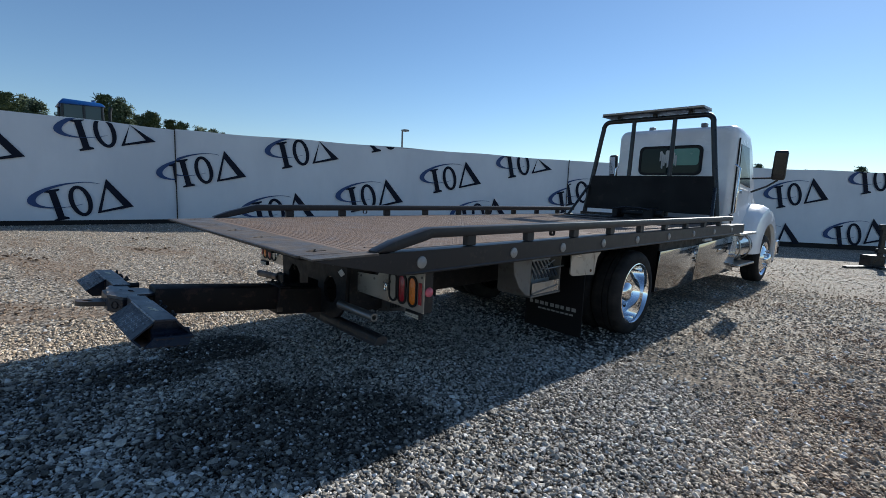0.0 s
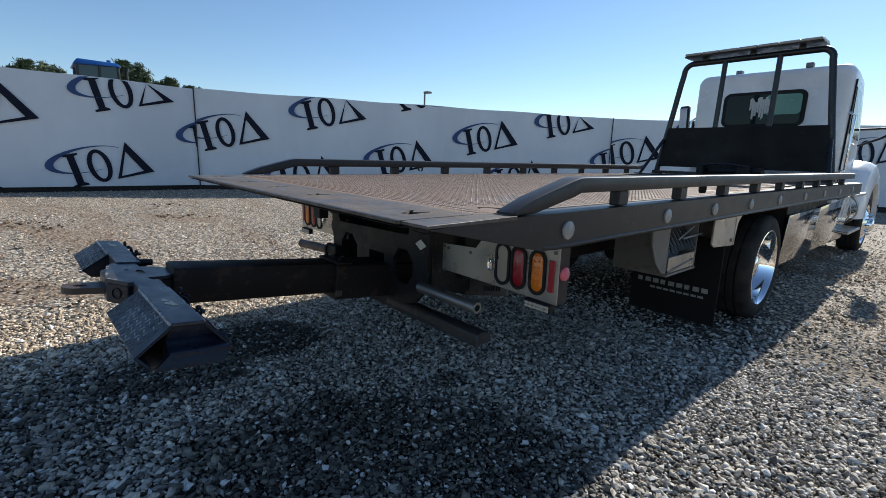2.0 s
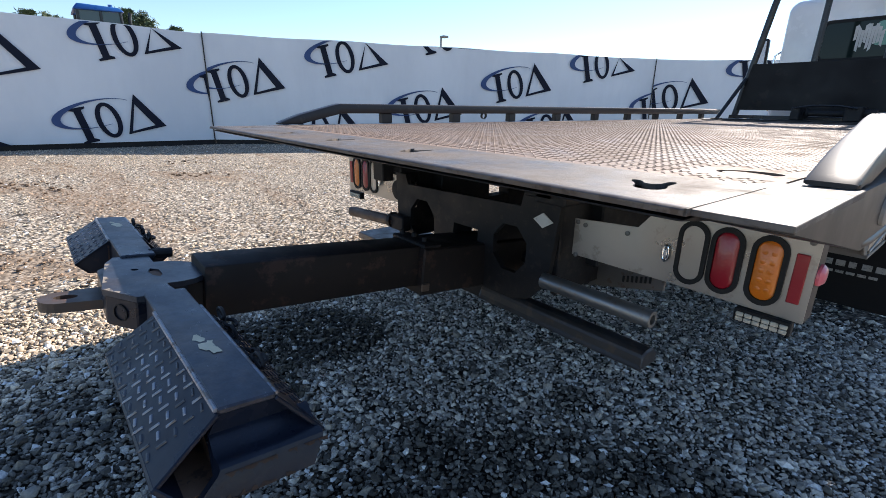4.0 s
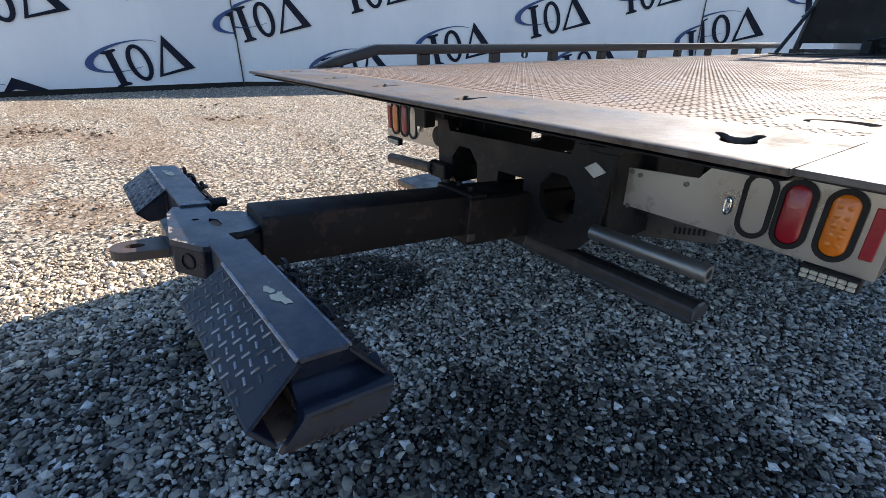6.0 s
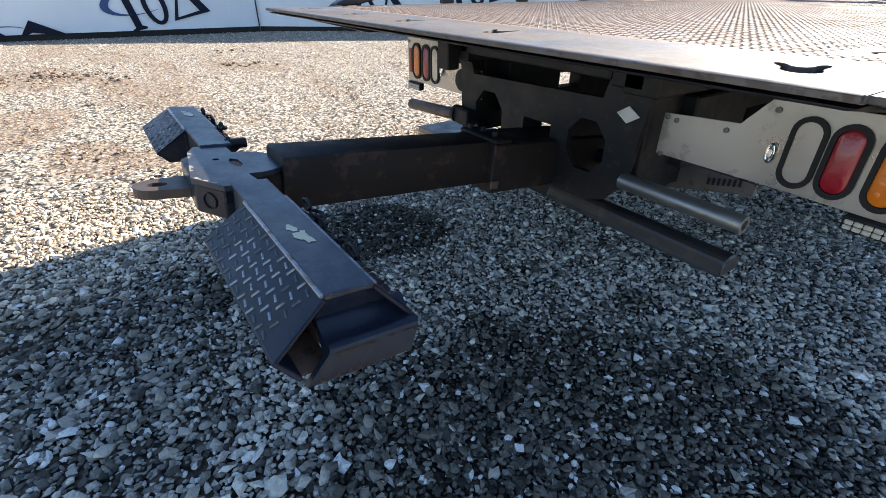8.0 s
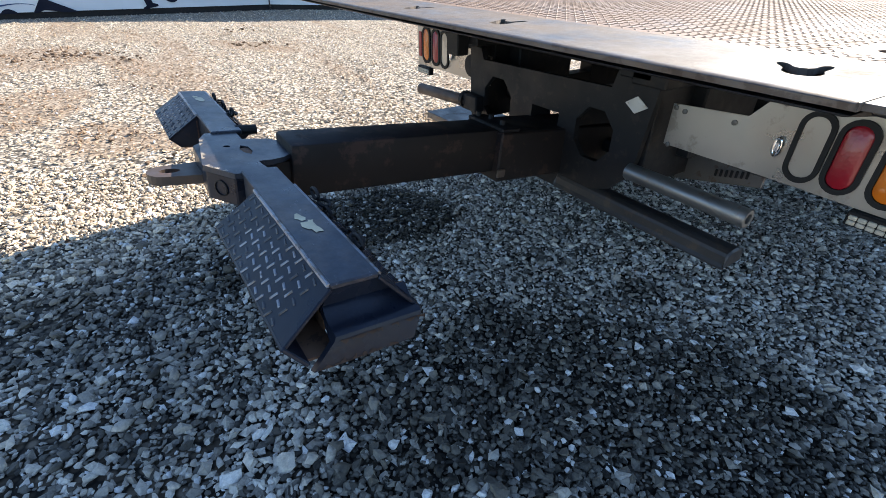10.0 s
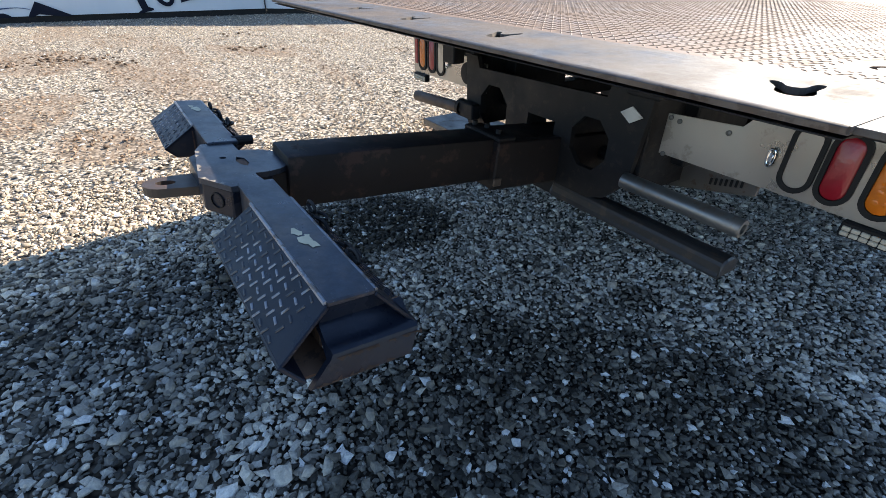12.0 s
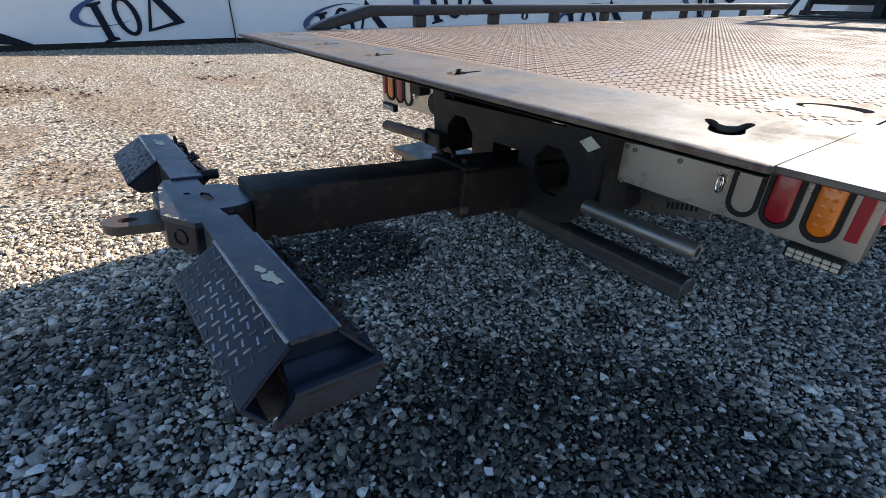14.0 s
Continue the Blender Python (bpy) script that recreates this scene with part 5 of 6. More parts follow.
# ---- side gear: flap, control box, tool boxes, tank ----
def build_side_gear():
    for s in (1, -1):
        a, b = sorted((s * 0.60, s * 1.16))
        flap = part("mud_flap", B(a, b, 2.42, 2.432, 0.10, 0.66, 0.003), M_FLAP, truck, "black rubber mud flap")
        for i in range(9):
            x = a + 0.05 + i * 0.052
            part("printed_bar", B(x, x + (0.038 if i % 3 else 0.030), 2.4155, 2.4195, 0.304, 0.334, 0.0005), M_LETTER, flap, "faded white print")
        for i in range(8):
            x = a + 0.14 + i * 0.044
            part("small_printed_bar", B(x, x + 0.034, 2.4155, 2.4195, 0.266, 0.280, 0.0005), M_LETTER, flap, "faded white print")
        a, b = sorted((s * 0.96, s * 1.165))
        bm = bmesh.new()
        prism(bm, [(s * 1.160, 2.20, 0.80), (s * 1.160, 2.20, 0.655), (s * 1.160, 2.24, 0.635), (s * 1.160, 2.56, 0.615), (s * 1.160, 2.60, 0.76), (s * 1.160, 2.66, 0.80)], (-s * 0.012, 0, 0), 0.002)
        box(bm, a, b, 2.55, 2.562, 0.62, 0.79, 0.002)
        hang = part("flap_hanger", bm, M_PANEL, truck, "bent stainless mud-flap hanger")
        part("bolt", turned(bmesh.new(), [(0, 0.012), (s * 0.006, 0.011), (s * 0.008, 0.0001)], (s * 1.160, 2.5, 0.655), "x", 10), M_RUST, hang)
    # lever station
    bm = bmesh.new()
    out = [(1.085, 1.58, 0.815), (1.085, 1.60, 0.70), (1.085, 1.66, 0.60), (1.085, 1.74, 0.535), (1.085, 1.80, 0.52), (1.085, 1.80, 0.815)]
    prism(bm, out, (-0.012, 0, 0), 0.002)
    box(bm, 0.78, 1.085, 1.79, 1.80, 0.52, 0.815, 0.002)
    box(bm, 0.78, 0.79, 1.80, 2.18, 0.52, 0.815, 0.002)
    box(bm, 0.78, 1.085, 2.17, 2.18, 0.50, 0.815, 0.002)
    hexa(bm, [(0.78, 1.80, 0.505), (1.09, 1.80, 0.505), (1.09, 2.18, 0.505), (0.78, 2.18, 0.505), (0.78, 1.80, 0.52), (1.09, 1.80, 0.52), (1.09, 2.18, 0.52), (0.78, 2.18, 0.52)], 0.002)
    station = part("control_station", bm, M_STATION, truck, "open stainless box with control levers")
    bm = bmesh.new()
    prism(bm, [(1.06, 1.82, 0.525), (1.09, 1.82, 0.525), (1.09, 2.14, 0.56), (1.06, 2.14, 0.56)], (0, 0, 0.012), 0.002)
    part("guard_strip", bm, M_ALLOY, station)
    for i in range(7):
        y = 1.84 + i * 0.045
        bm = rod(bmesh.new(), (1.02, y, 0.755), (1.075, y + 0.008, 0.665), 0.008, 8)
        rod(bm, (1.075, y + 0.008, 0.665), (1.088, y + 0.010, 0.640), 0.012, 10, 0.012)
        part("lever", bm, M_RACK, station, "black control lever")
    part("tray", B(1.074, 1.084, 1.82, 2.165, 0.522, 0.610, 0.002), M_PANEL, station, "bright stainless tray front")
    part("back_plate", B(0.985, 0.995, 1.805, 2.165, 0.53, 0.81, 0.002), M_REFLECT, station, "stainless back plate")
    bm = rod(bmesh.new(), (1.09, 1.95, 0.705), (1.10, 2.19, 0.715), 0.006, 8)
    rod(bm, (1.085, 1.9, 0.70), (1.10, 2.06, 0.77), 0.005, 8)
    part("rod_lever", bm, M_ALLOY, station)
    # polished tool boxes
    for s in (1, -1):
        bm = bmesh.new()
        a, b = sorted((s * 0.62, s * 1.105))
        box(bm, a, b, 3.99, 6.72, 0.27, 0.80, 0.006)
        tool = part("tool_box", bm, M_BLACK, truck, "black side box with polished doors")
        for y0, y1, zt0, zt1 in ((3.955, 5.06, 0.715, 0.725), (5.085, 6.70, 0.728, 0.79)):
            x = s * 1.105
            bm = hexa(bmesh.new(), [(x, y0, 0.285), (x, y1, 0.262), (x + s * 0.006, y1, 0.262), (x + s * 0.006, y0, 0.285), (x, y0, zt0), (x, y1, zt1), (x + s * 0.034, y1, zt1), (x + s * 0.034, y0, zt0)], 0.004, 2)
            door = part("door", bm, M_MIRROR, tool, "mirror-polished aluminium door", True)
            part("latch", B(min(x, x + s * 0.04), max(x, x + s * 0.04), (y0 + y1) / 2 - 0.05, (y0 + y1) / 2 + 0.05, 0.585, 0.625, 0.006, 2) if y0 > 5 else B(min(x, x + s * 0.03), max(x, x + s * 0.03), y1 - 0.05, y1 - 0.02, 0.55, 0.58, 0.004), M_MIRROR, door)
        bm = rod(bmesh.new(), (s * 0.90, 6.76, 0.56), (s * 0.90, 7.75, 0.56), 0.22, 28, bevel=0.02)
        tank = part("fuel_tank", bm, M_MIRROR, truck, "polished round fuel tank", True)
        for y in (6.95, 7.5):
            part("strap", turned(bmesh.new(), [(-0.022, 0.222), (-0.022, 0.228), (0.022, 0.228), (0.022, 0.222)], (s * 0.90, y, 0.56), "y", 28), M_PANEL, tank)
        a, b = sorted((s * 0.92, s * 1.17))
        for z, y0, y1 in ((0.30, 6.75, 7.62), (0.765, 6.70, 7.55)):
            part("step", B(a, b, y0, y1, z, z + 0.035, 0.010, 2), M_PANEL, truck, "ribbed metal cab step")
    part("lamp_bar", B(1.19, 1.225, 5.0, 5.25, 0.775, 0.805, 0.006), M_REFLECT, truck, "white side lamp under the deck")


# ---- rack, winch ----
def build_rack():
    def side(s):
        pts = [(s * 1.005, 6.13, DECK), (s * 0.955, 6.145, 1.30), (s * 0.885, 6.165, 1.75), (s * 0.825, 6.185, 2.18), (s * 0.805, 6.192, 2.30)]
        for i in range(1, 7):
            w = radians(15 * i)
            pts.append((s * (0.695 + 0.11 * math.cos(w)), 6.195, 2.32 + 0.11 * math.sin(w)))
        return pts
    path = side(-1) + list(reversed(side(1)))
    rack = part("headache_rack", tube(bmesh.new(), path, 0.036, 14), M_RACK, truck, "black tubular cab guard", True)
    for x in (-0.32, 0.31):
        part("upright", tube(bmesh.new(), [(x, 6.15, 1.0), (x * 0.97, 6.17, 1.6), (x * 0.95, 6.19, 2.42)], 0.031, 12), M_RACK, rack, "", True)
    bm = bmesh.new()
    prism(bm, [(-0.982, 6.097, 1.055), (0.982, 6.097, 1.055), (0.905, 6.135, 1.585), (-0.905, 6.135, 1.585)], (0, -0.012, 0), 0.003)
    part("guard_plate", bm, M_RACKPANEL, rack, "weathered black steel guard plate")
    part("foot_bar", B(-1.05, 1.05, 6.08, 6.20, DECK, DECK + 0.05, 0.006), M_RACK, rack)
    for s in (-1, 1):
        part("brace", tube(bmesh.new(), [(s * 0.94, 6.10, 1.42), (s * 1.05, 5.72, DECK)], 0.022, 10), M_RACK, rack, "", True)
        part("brace_foot", B(s * 1.05 - 0.05, s * 1.05 + 0.05, 5.66, 5.78, DECK, DECK + 0.014, 0.003), M_RACK, rack)
    for x in (-0.55, 0.0, 0.5):
        part("bar_mount", B(x - 0.03, x + 0.03, 6.17, 6.24, 2.44, 2.492, 0.004), M_RACK, rack)
    bar = part("light_bar", B(-0.765, 0.725, 6.03, 6.34, 2.490, 2.506, 0.006, 2), M_RACK, rack, "long flat warning-light bar")
    for i in range(7):
        x = -0.755 + i * 0.211
        part("light_module", B(x, x + 0.205, 6.02, 6.35, 2.507, 2.537, 0.008, 2), M_BAR, bar, "")
    bm = turned(bmesh.new(), [(-0.22, 0.03), (-0.20, 0.06), (-0.18, 0.03), (0.12, 0.03), (0.14, 0.06), (0.16, 0.03)], (0.02, 5.82, DECK + 0.085), "x", 24)
    winch = part("winch", bm, M_BLACK, truck, "black cable winch on the deck", True)
    part("winch_frame", B(-0.30, -0.22, 5.70, 5.94, DECK + 0.012, DECK + 0.15, 0.008), M_BLACK, winch)
    part("winch_gearbox", B(0.16, 0.30, 5.70, 5.94, DECK + 0.012, DECK + 0.16, 0.008), M_BLACK, winch)
    part("winch_motor", rod(bmesh.new(), (0.30, 5.82, DECK + 0.09), (0.40, 5.82, DECK + 0.09), 0.045, 16), M_BLACK, winch)
    bm = tube(bmesh.new(), [(-0.26, 5.69, DECK + 0.14), (-0.1, 5.66, DECK + 0.165), (0.12, 5.66, DECK + 0.165), (0.26, 5.69, DECK + 0.14)], 0.010, 8)
    part("winch_handle", bm, M_RACK, winch, "", True)


# ---- cab ----
def build_cab():
    def shell(sections, n=9):
        """Rounded cross sections, lofted: (y, half width, bottom, top, corner)."""
        bm = bmesh.new()
        rows = []
        for y, hw, zb, zt, r in sections:
            row = []
            for cx, cz, a0 in ((hw - r, zt - r, 0), (-(hw - r), zt - r, 90), (-(hw - 0.05), zb + 0.05, 180), (hw - 0.05, zb + 0.05, 270)):
                rr = r if a0 < 180 else 0.05
                for i in range(n):
                    w = radians(a0 + 90 * i / (n - 1))
                    crown = 0.03 * (1 - (cx + rr * math.cos(w)) ** 2 / hw ** 2) if a0 < 180 else 0
                    row.append(bm.verts.new((cx + rr * math.cos(w), y, cz + rr * math.sin(w) + crown)))
            rows.append(row)
        m = len(rows[0])
        for a, b in zip(rows, rows[1:]):
            for i in range(m):
                bm.faces.new((a[i], a[(i + 1) % m], b[(i + 1) % m], b[i]))
        bm.faces.new(rows[0])
        bm.faces.new(rows[-1])
        return bm

    cab = part("cab", shell([(6.93, 0.835, 0.86, 2.29, 0.13), (6.942, 0.862, 0.83, 2.33, 0.12), (6.98, 0.888, 0.80, 2.36, 0.12), (7.12, 0.905, 0.78, 2.385, 0.12), (7.35, 0.905, 0.78, 2.39, 0.14), (7.75, 0.895, 0.78, 2.34, 0.14), (7.92, 0.885, 0.80, 2.22, 0.14), (8.30, 0.88, 0.85, 1.62, 0.10), (8.40, 0.86, 0.9, 1.50, 0.08)]), M_WHITE, truck, "white-painted sheet-metal cab", True)
    # rear window: rubber frame, glass, and what is seen through it
    def rounded(x0, x1, z0, z1, r, n=6):
        pts = []
        for cx, cz, a0 in ((x1 - r, z1 - r, 0), (x0 + r, z1 - r, 90), (x0 + r, z0 + r, 180), (x1 - r, z0 + r, 270)):
            pts += [(cx + r * math.cos(radians(a0 + 90 * i / n)), cz + r * math.sin(radians(a0 + 90 * i / n))) for i in range(n + 1)]
        return pts
    turn = Matrix.Rotation(radians(90), 4, "X")
    bm = sheet_with_holes(rounded(-0.50, 0.48, 1.635, 2.10, 0.09), [rounded(-0.465, 0.445, 1.67, 2.065, 0.07)], 0, 0.022)
    bmesh.ops.transform(bm, matrix=Matrix.Translation((0, 6.928, 0)) @ turn, verts=bm.verts)
    win = part("rear_window", bm, M_RUBBER, cab, "dark rounded rear window")
    bm = sheet_with_holes(rounded(-0.466, 0.446, 1.669, 2.066, 0.07), [], 0, 0.006)
    bmesh.ops.transform(bm, matrix=Matrix.Translation((0, 6.920, 0)) @ turn, verts=bm.verts)
    part("pane", bm, Nodes("dark_window_glass", (0.010, 0.018, 0.017), 0.06, 0.0, Specular_IOR_Level=0.15).mat, win, "dark green-tinted pane")
    # flat patch added on the pane for the bright windscreen seen through it
    bm = sheet_with_holes(rounded(0.02, 0.43, 1.79, 2.05, 0.05), [], 0, 0.002)
    bmesh.ops.transform(bm, matrix=Matrix.Translation((0, 6.9135, 0)) @ turn, verts=bm.verts)
    part("seen_through_patch", bm, M_SEEN_THROUGH, win, "pale green patch for the daylight seen through the cab")
    rng = random.Random(8)
    bm = bmesh.new()
    for i in range(9):
        x = -0.165 + 0.030 * i
        top = 2.03 - rng.uniform(0.0, 0.10)
        low = 1.76 + rng.uniform(-0.05, 0.10)
        prism(bm, [(x, 6.911, top), (x + 0.030, 6.911, top - rng.uniform(-0.03, 0.05)), (x + 0.027, 6.911, low + rng.uniform(-0.03, 0.03)), (x + 0.002, 6.911, low)], (0, -0.0015, 0))
    part("sticker", bm, M_REFLECT, win, "torn white sticker")
    # roof marker lamps and horn
    for x, y in ((-0.42, 7.12), (0.42, 7.02), (0.0, 7.6)):
        part("roof_lamp", B(x - 0.040, x + 0.040, y - 0.03, y + 0.07, 2.375, 2.44, 0.012, 2), M_POLE, cab, "small grey roof lamp")
    for s in (1, -1):
        # door with its window, handle and grab bar
        x = s * 0.905
        bm = hexa(bmesh.new(), [(x, 7.12, 0.84), (x, 7.95, 0.84), (x + s * 0.012, 7.95, 0.84), (x + s * 0.012, 7.12, 0.84), (x - s * 0.012, 7.12, 2.22), (x - s * 0.03, 7.72, 2.20), (x - s * 0.012, 7.72, 2.20), (x, 7.12, 2.22)], 0.004)
        door = part("door", bm, M_WHITE, cab, "white cab door")
        xg = x + s * 0.008
        bm = hexa(bmesh.new(), [(xg, 7.22, 1.55), (xg, 7.90, 1.48), (xg + s * 0.012, 7.90, 1.48), (xg + s * 0.012, 7.22, 1.55), (xg - s * 0.012, 7.22, 2.12), (xg - s * 0.03, 7.70, 2.10), (xg - s * 0.014, 7.70, 2.10), (xg, 7.22, 2.12)], 0.004)
        part("side_glass", bm, Nodes("side_window_glass", (0.012, 0.016, 0.018), 0.15, 0.0, Specular_IOR_Level=0.15).mat, door, "dark side glass")
        part("door_seal", B(min(x, x + s * 0.016), max(x, x + s * 0.016), 7.085, 7.118, 0.90, 2.20, 0.003), M_RUBBER, door, "black rubber door seal")
        part("handle", B(min(x, x + s * 0.04), max(x, x + s * 0.04), 7.22, 7.38, 1.38, 1.43, 0.008, 2), M_CHROME, door, "chrome door handle")
        part("grab_bar", tube(bmesh.new(), [(s * 0.90, 7.02, 1.05), (s * 0.97, 7.02, 1.09), (s * 0.97, 7.05, 1.75), (s * 0.90, 7.06, 1.80)], 0.014, 10), M_CHROME, cab, "chrome grab bar", True)
        # mirror on two arms
        bm = bmesh.new()
        hexa(bm, [(s * 1.24, 7.60, 1.60), (s * 1.42, 7.66, 1.60), (s * 1.40, 7.75, 1.61), (s * 1.24, 7.70, 1.61), (s * 1.255, 7.60, 2.05), (s * 1.435, 7.66, 2.05), (s * 1.40, 7.75, 2.04), (s * 1.255, 7.70, 2.04)], 0.035, 3)
        mirror = part("mirror", bm, M_RACK, truck, "tall black door mirror", True)
        bm = hexa(bmesh.new(), [(s * 1.268, 7.612, 1.64), (s * 1.398, 7.655, 1.64), (s * 1.398, 7.68, 1.64), (s * 1.268, 7.64, 1.64), (s * 1.275, 7.590, 2.005), (s * 1.410, 7.632, 2.005), (s * 1.410, 7.68, 2.005), (s * 1.275, 7.64, 2.005)])
        # near glass coloured dark in place of the dark view it reflects
        part("mirror_glass", bm, M_DIM if s > 0 else M_CHROME, mirror, "mirror glass")
        for za, zb in ((1.42, 1.60), (1.64, 1.64)):
            part("arm", tube(bmesh.new(), [(s * 0.92, 8.0, za), (s * 1.15, 7.88, (za + zb) / 2), (s * 1.31, 7.72, zb)], 0.016, 8), M_RACK, mirror, "", True)
        # fender: an arch over the steer wheel
        bm = bmesh.new()
        rows = []
        for i in range(25):
            w = radians(179 - 199 * i / 24)
            cy, cz = 8.48, 0.42
            prof_y, prof_z = cy + 0.47 * math.cos(w), cz + 0.47 * math.sin(w)
            top_y = cy + 0.80 * math.cos(w) * (1.18 if w > radians(90) else 0.86)
            top_z = cz + 0.80 * math.sin(w) * (0.98 if w > radians(90) else 0.92)
            inner = (s * 0.62, top_y, top_z + 0.03)
            rows.append([bm.verts.new(p) for p in ((s * 1.10, prof_y, prof_z), (s * 1.150, prof_y * 0.97 + top_y * 0.03, prof_z * 0.97 + top_z * 0.03), (s * 1.155, prof_y * 0.55 + top_y * 0.45, prof_z * 0.55 + top_z * 0.45), (s * 1.12, prof_y * 0.14 + top_y * 0.86, prof_z * 0.14 + top_z * 0.86), (s * 1.05, top_y, top_z), (s * 0.92, top_y, top_z + 0.025), inner)])
        for a, b in zip(rows, rows[1:]):
            for i in range(6):
                bm.faces.new((a[i], a[i + 1], b[i + 1], b[i]))
        part("fender", bm, M_WHITE, truck, "white flared front fender", True)
    hood = shell([(8.55, 0.80, 0.60, 1.52, 0.22), (8.8, 0.78, 0.55, 1.50, 0.22), (9.3, 0.70, 0.5, 1.42, 0.22), (9.7, 0.62, 0.5, 1.32, 0.2), (9.85, 0.58, 0.52, 1.24, 0.2)])
    part("hood", hood, M_WHITE, truck, "white sloping hood", True)
    part("bumper", B(-1.12, 1.12, 9.35, 9.55, 0.30, 0.58, 0.03, 3), M_CHROME, truck, "chrome front bumper")


build_lift()
build_wheels()
build_side_gear()
build_rack()
build_cab()


# ---- beyond the fence ----
def build_tree(name, at, h, spread, seed, label):
    """A pine: tapered trunk, drooping limbs, needle clumps with gaps."""
    rng = random.Random(seed)
    base = Vector((at[0], at[1], 0))
    tree = thing(name, label, "tree", base, "trees behind the fence")
    trunk = bmesh.new()
    lean = Vector((rng.uniform(-0.02, 0.02), rng.uniform(-0.02, 0.02), 1))
    rod(trunk, base, base + lean * h * 0.97, h * 0.018, 8, h * 0.003)
    verts, faces = [], []
    limbs = int(26 + h * 1.5)
    for i in range(limbs):
        f = 0.28 + 0.70 * (i / limbs)
        z = h * f
        reach = spread * (1 - f) ** 0.62 * rng.uniform(0.55, 1.25) + 0.25
        a = i * 2.4 + rng.uniform(-0.5, 0.5)
        p = base + lean * z
        q = p + Vector((math.cos(a) * reach, math.sin(a) * reach, reach * rng.uniform(-0.05, 0.35)))
        rod(trunk, p, q, h * 0.005, 5, 0.01, cap=False)
        for k in range(int(5 + reach * 3)):
            t = rng.uniform(0.35, 1.05)
            c = p.lerp(q, t) + Vector((rng.gauss(0, 0.3), rng.gauss(0, 0.3), rng.gauss(0.1, 0.22)))
            for j in range(32):
                d = Vector((rng.gauss(0, 1), rng.gauss(0, 1), rng.gauss(0.25, 0.7))).normalized()
                e = d.orthogonal().normalized() * 0.075
                o = c + Vector((rng.gauss(0, 0.2), rng.gauss(0, 0.2), rng.gauss(0, 0.13)))
                m = len(verts)
                verts += [o - e, o + e, o + d * rng.uniform(0.18, 0.38)]
                faces.append((m, m + 1, m + 2))
    part("trunk", trunk, M_BARK, tree)
    me = bpy.data.meshes.new("crown")
    me.from_pydata([tuple(v - base) for v in verts], [], faces)
    me.materials.append(M_LEAF)
    crown = new("crown", me)
    crown.parent = tree
    return tree


def build_trees():
    lab = "dark green pine with a ragged crown behind the fence"
    # direction from the yard, distance, rise of the top above eye height per metre
    kinds = [build_tree("pine_tree", (-62.0, 7.6), 10.0, 1.35, 21, lab), build_tree("pine_tree", (-66.0, 12.9), 9.2, 1.5, 22, lab), build_tree("pine_tree", (-70.0, -1.6), 9.3, 1.7, 23, lab)]
    spots = [(-0.9999, 0.006, 64, 0.119), (-0.9995, 0.028, 70, 0.117), (-0.9992, 0.045, 66, 0.113), (-0.997, -0.05, 66, 0.113), (-0.996, -0.085, 70, 0.117), (-0.9975, 0.075, 74, 0.102), (-0.994, 0.105, 76, 0.112), (-0.990, 0.150, 64, 0.131), (-0.980, 0.197, 72, 0.112), (-0.9746, 0.224, 70, 0.104), (-0.970, 0.243, 78, 0.101), (-0.9622, 0.272, 72, 0.097), (-0.955, 0.292, 84, 0.093), (-0.950, 0.305, 90, 0.088), (-0.992, 0.125, 80, 0.112), (-0.985, 0.175, 84, 0.106)]
    for i, (dx, dy, dist, rise) in enumerate(spots):
        h = 1.2 + dist * rise
        src = kinds[i % 3]
        k = h / (10.0, 9.2, 9.3)[i % 3]
        copy_thing(src, Matrix.Translation((3.0 + dx * dist, -0.9 + dy * dist, 0)) @ Matrix.Rotation(i * 1.3, 4, "Z") @ Matrix.Scale(k, 4))
    for i, (dx, dy, dist, rise) in enumerate(((-0.2209, 0.9753, 120, 0.0625), (-0.155, 0.988, 140, 0.058), (-0.135, 0.99, 140, 0.0575), (-0.085, 0.995, 130, 0.058))):
        copy_thing(kinds[i % 3], Matrix.Translation((3.0 + dx * dist, -0.9 + dy * dist, 0)) @ Matrix.Scale((1.2 + dist * rise) / 9.6, 4))


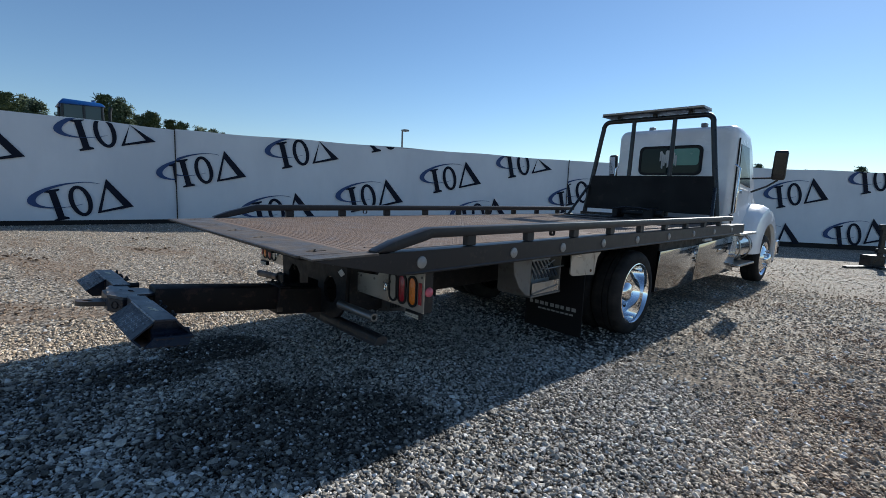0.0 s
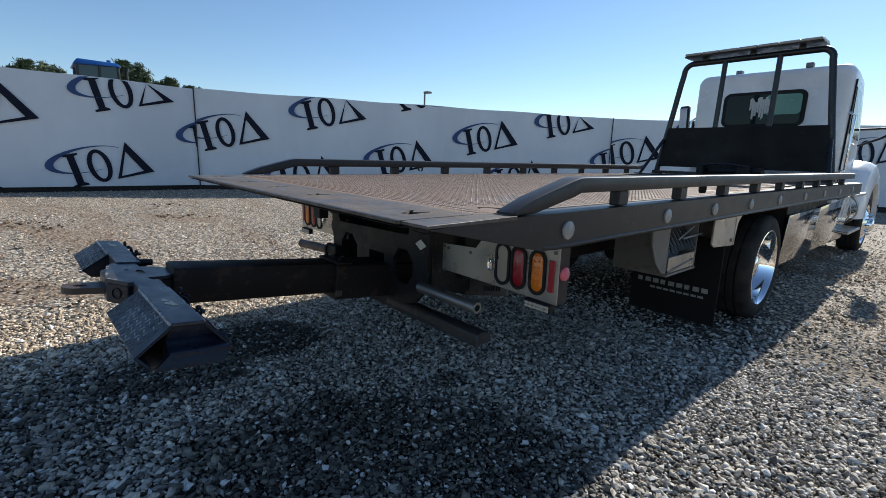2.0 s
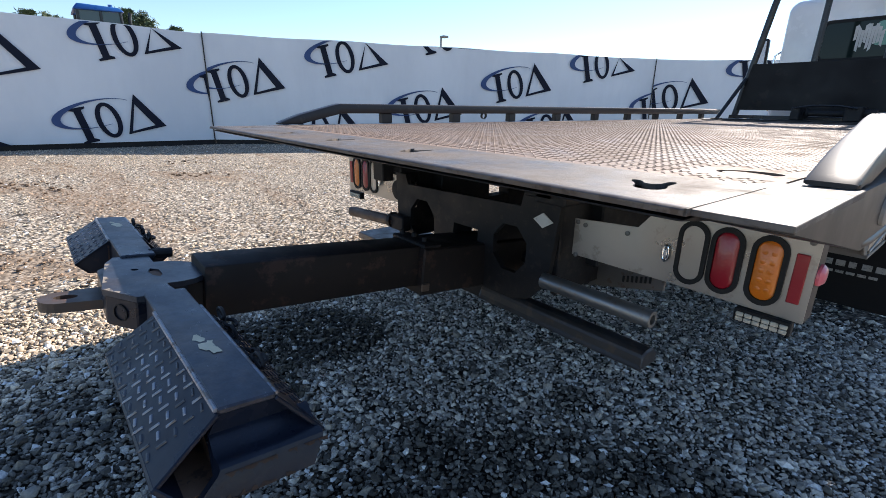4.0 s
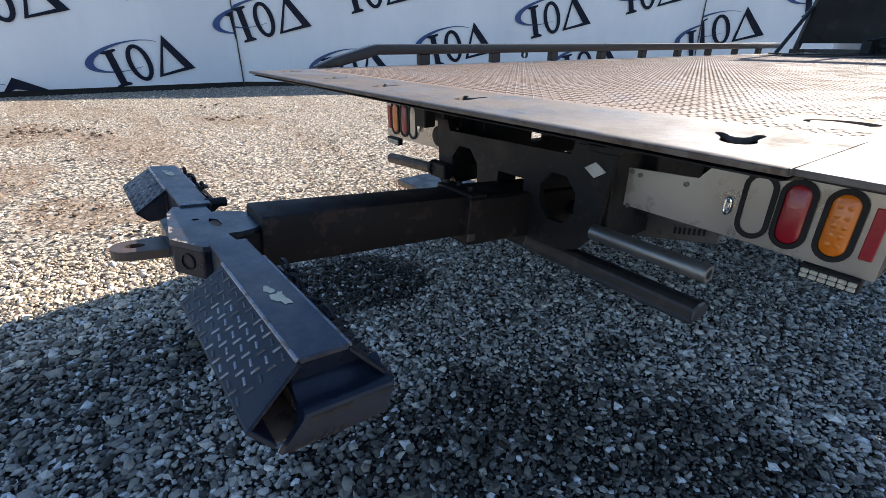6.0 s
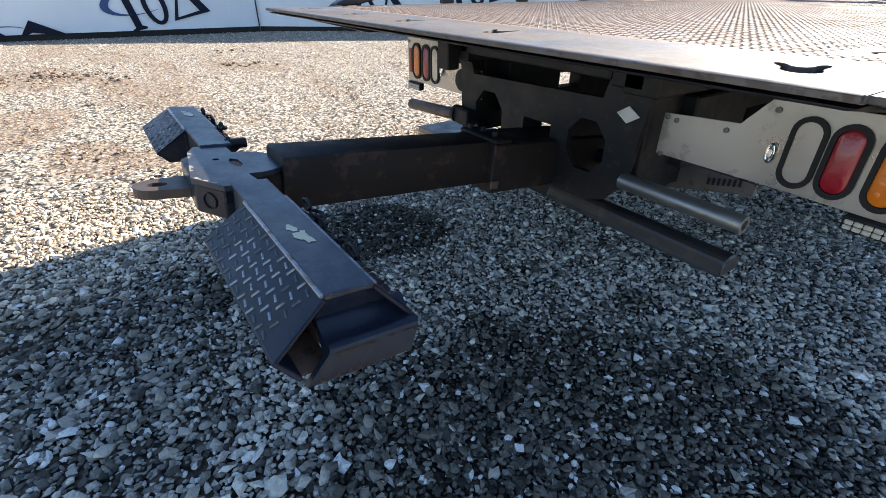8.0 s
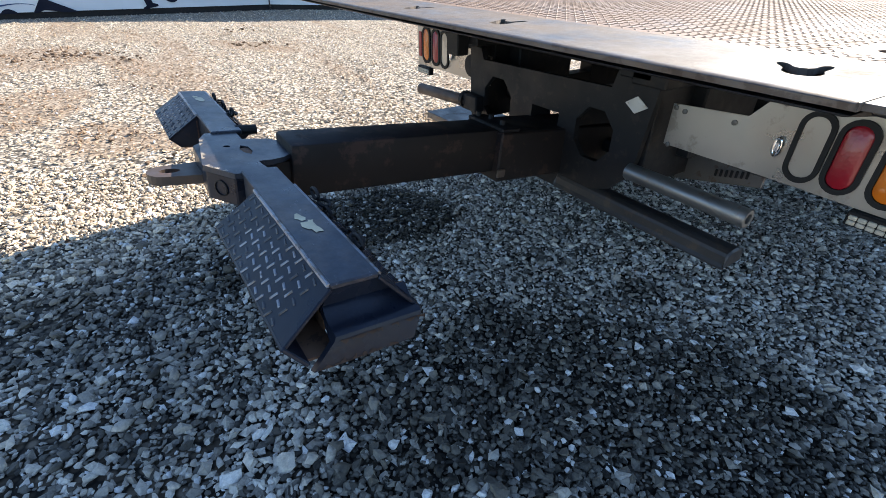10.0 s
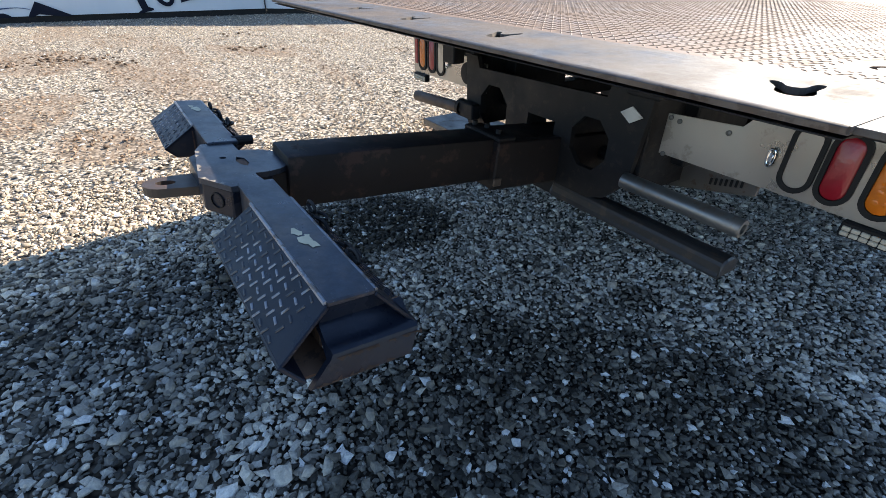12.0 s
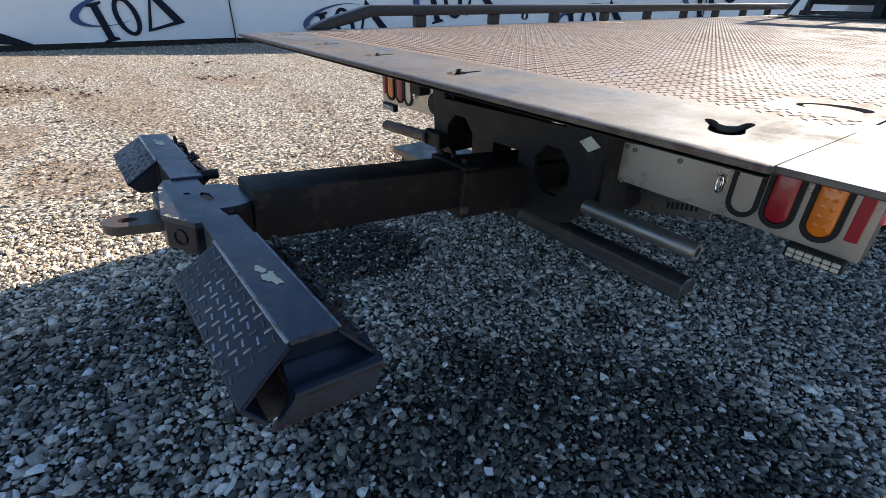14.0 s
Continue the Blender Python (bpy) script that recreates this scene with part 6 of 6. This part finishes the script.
def build_tractor():
    # stands side-on behind the wall, only its cab roof shows above it
    cx, cy = -17.6, 1.12
    t = thing("farm_tractor", "blue farm tractor with a glazed cab behind the fence", "tractor", (cx, cy, 0))
    bm = hexa(bmesh.new(), [(cx - 0.75, cy - 0.68, 3.54), (cx + 0.75, cy - 0.68, 3.54), (cx + 0.75, cy + 0.62, 3.58), (cx - 0.75, cy + 0.62, 3.58), (cx - 0.66, cy - 0.54, 3.73), (cx + 0.66, cy - 0.54, 3.73), (cx + 0.66, cy + 0.50, 3.71), (cx - 0.66, cy + 0.50, 3.71)], 0.05, 3)
    roof = part("roof", bm, M_TBLUE, t, "blue moulded roof", True)
    part("beacon", rod(bmesh.new(), (cx + 0.4, cy + 0.3, 3.7), (cx + 0.4, cy + 0.3, 3.80), 0.06, 12), M_TBLUE, roof)
    for x in (-0.66, 0.66):
        for y, lean in ((-0.56, 0.05), (0.0, 0.0), (0.50, -0.06)):
            part("pillar", tube(bmesh.new(), [(cx + x * 1.05, cy + y - lean, 2.0), (cx + x, cy + y, 3.58)], 0.04, 8), M_RACK, t)
        part("side_window", B(cx + x - 0.008, cx + x + 0.008, cy - 0.53, cy + 0.47, 2.1, 3.56, 0.002), M_DARKIN, t, "dark cab glass")
    part("body", B(cx - 0.7, cx + 0.7, cy - 0.9, cy + 0.8, 1.0, 2.05, 0.08, 3), M_TBLUE, t)
    part("hood", B(cx - 0.42, cx + 0.42, cy + 0.8, cy + 2.9, 1.0, 2.0, 0.1, 3), M_TBLUE, t)
    part("exhaust", tube(bmesh.new(), [(cx + 0.5, cy + 0.74, 1.9), (cx + 0.5, cy + 0.74, 3.45), (cx + 0.5, cy + 0.78, 3.62)], 0.05, 10), M_RACK, t, "black exhaust stack", True)
    for x in (-0.85, 0.85):
        for y, r in ((-0.5, 0.9), (2.3, 0.62)):
            part("wheel", turned(bmesh.new(), [(-0.22, r * 0.5), (-0.22, r * 0.9), (-0.15, r), (0.15, r), (0.22, r * 0.9), (0.22, r * 0.5), (0.1, 0.0001)], (cx + x, cy + y, r), "x", 28), M_TYRE, t, "", True)


def build_pole():
    e = Vector((3.0, -0.91, 0)) + Vector((-0.7878, 0.6159, 0)) * 45
    p = thing("light_pole", "slim grey pole with a small lamp head beyond the fence", "pole", e)
    part("pole", rod(bmesh.new(), e, e + Vector((0, 0, 6.65)), 0.11, 12, 0.08), M_POLE, p)
    part("lamp_head", B(e.x - 0.05, e.x + 0.55, e.y - 0.12, e.y + 0.4, 6.55, 6.72, 0.03, 2), M_POLE, p)


def build_fork_carriage():
    bx, by, z = 2.25, 14.55, ground_height(2.2, 14.5)
    f = thing("fork_carriage", "black steel pallet-fork attachment standing on the gravel", "attachment", (bx, by, z))
    d = Vector((0.70, 0.71, 0))
    n = Vector((0.71, -0.70, 0))
    o = Vector((bx, by, z))

    def bar(name, a, b, w, h, mat=M_RACK):
        a, b = o + a, o + b
        ax = (b - a).normalized()
        sd = ax.cross(Vector((0, 0, 1)))
        sd = (sd if sd.length > 0.1 else d).normalized() * w
        u = ax.cross(sd).normalized() * h
        part(name, hexa(bmesh.new(), [a - sd - u, a + sd - u, a + sd + u, a - sd + u, b - sd - u, b + sd - u, b + sd + u, b - sd + u], 0.006), mat, f)
    up = Vector((0, 0, 1))
    for u in (0.0, 0.45, 0.9, 1.25):
        bar("upright", d * u + up * 0.0, d * u + up * (1.42 if u > 0.2 else 1.05), 0.05, 0.04)
    bar("cross_rail", d * -0.1 + up * 0.42, d * 1.4 + up * 0.42, 0.05, 0.06)
    bar("cross_rail", d * -0.1 + up * 1.0, d * 1.4 + up * 1.0, 0.05, 0.06)
    bar("foot", d * -0.25 + up * 0.15 - n * 0.1, d * 0.1 + up * 0.15 - n * 0.1, 0.16, 0.15)
    for u in (0.1, 0.9):
        bar("fork", d * u + up * 0.03, d * u - d * 1.2 + n * 0.35 + up * 0.03, 0.06, 0.03)


build_trees()
build_tractor()
build_pole()
build_fork_carriage()
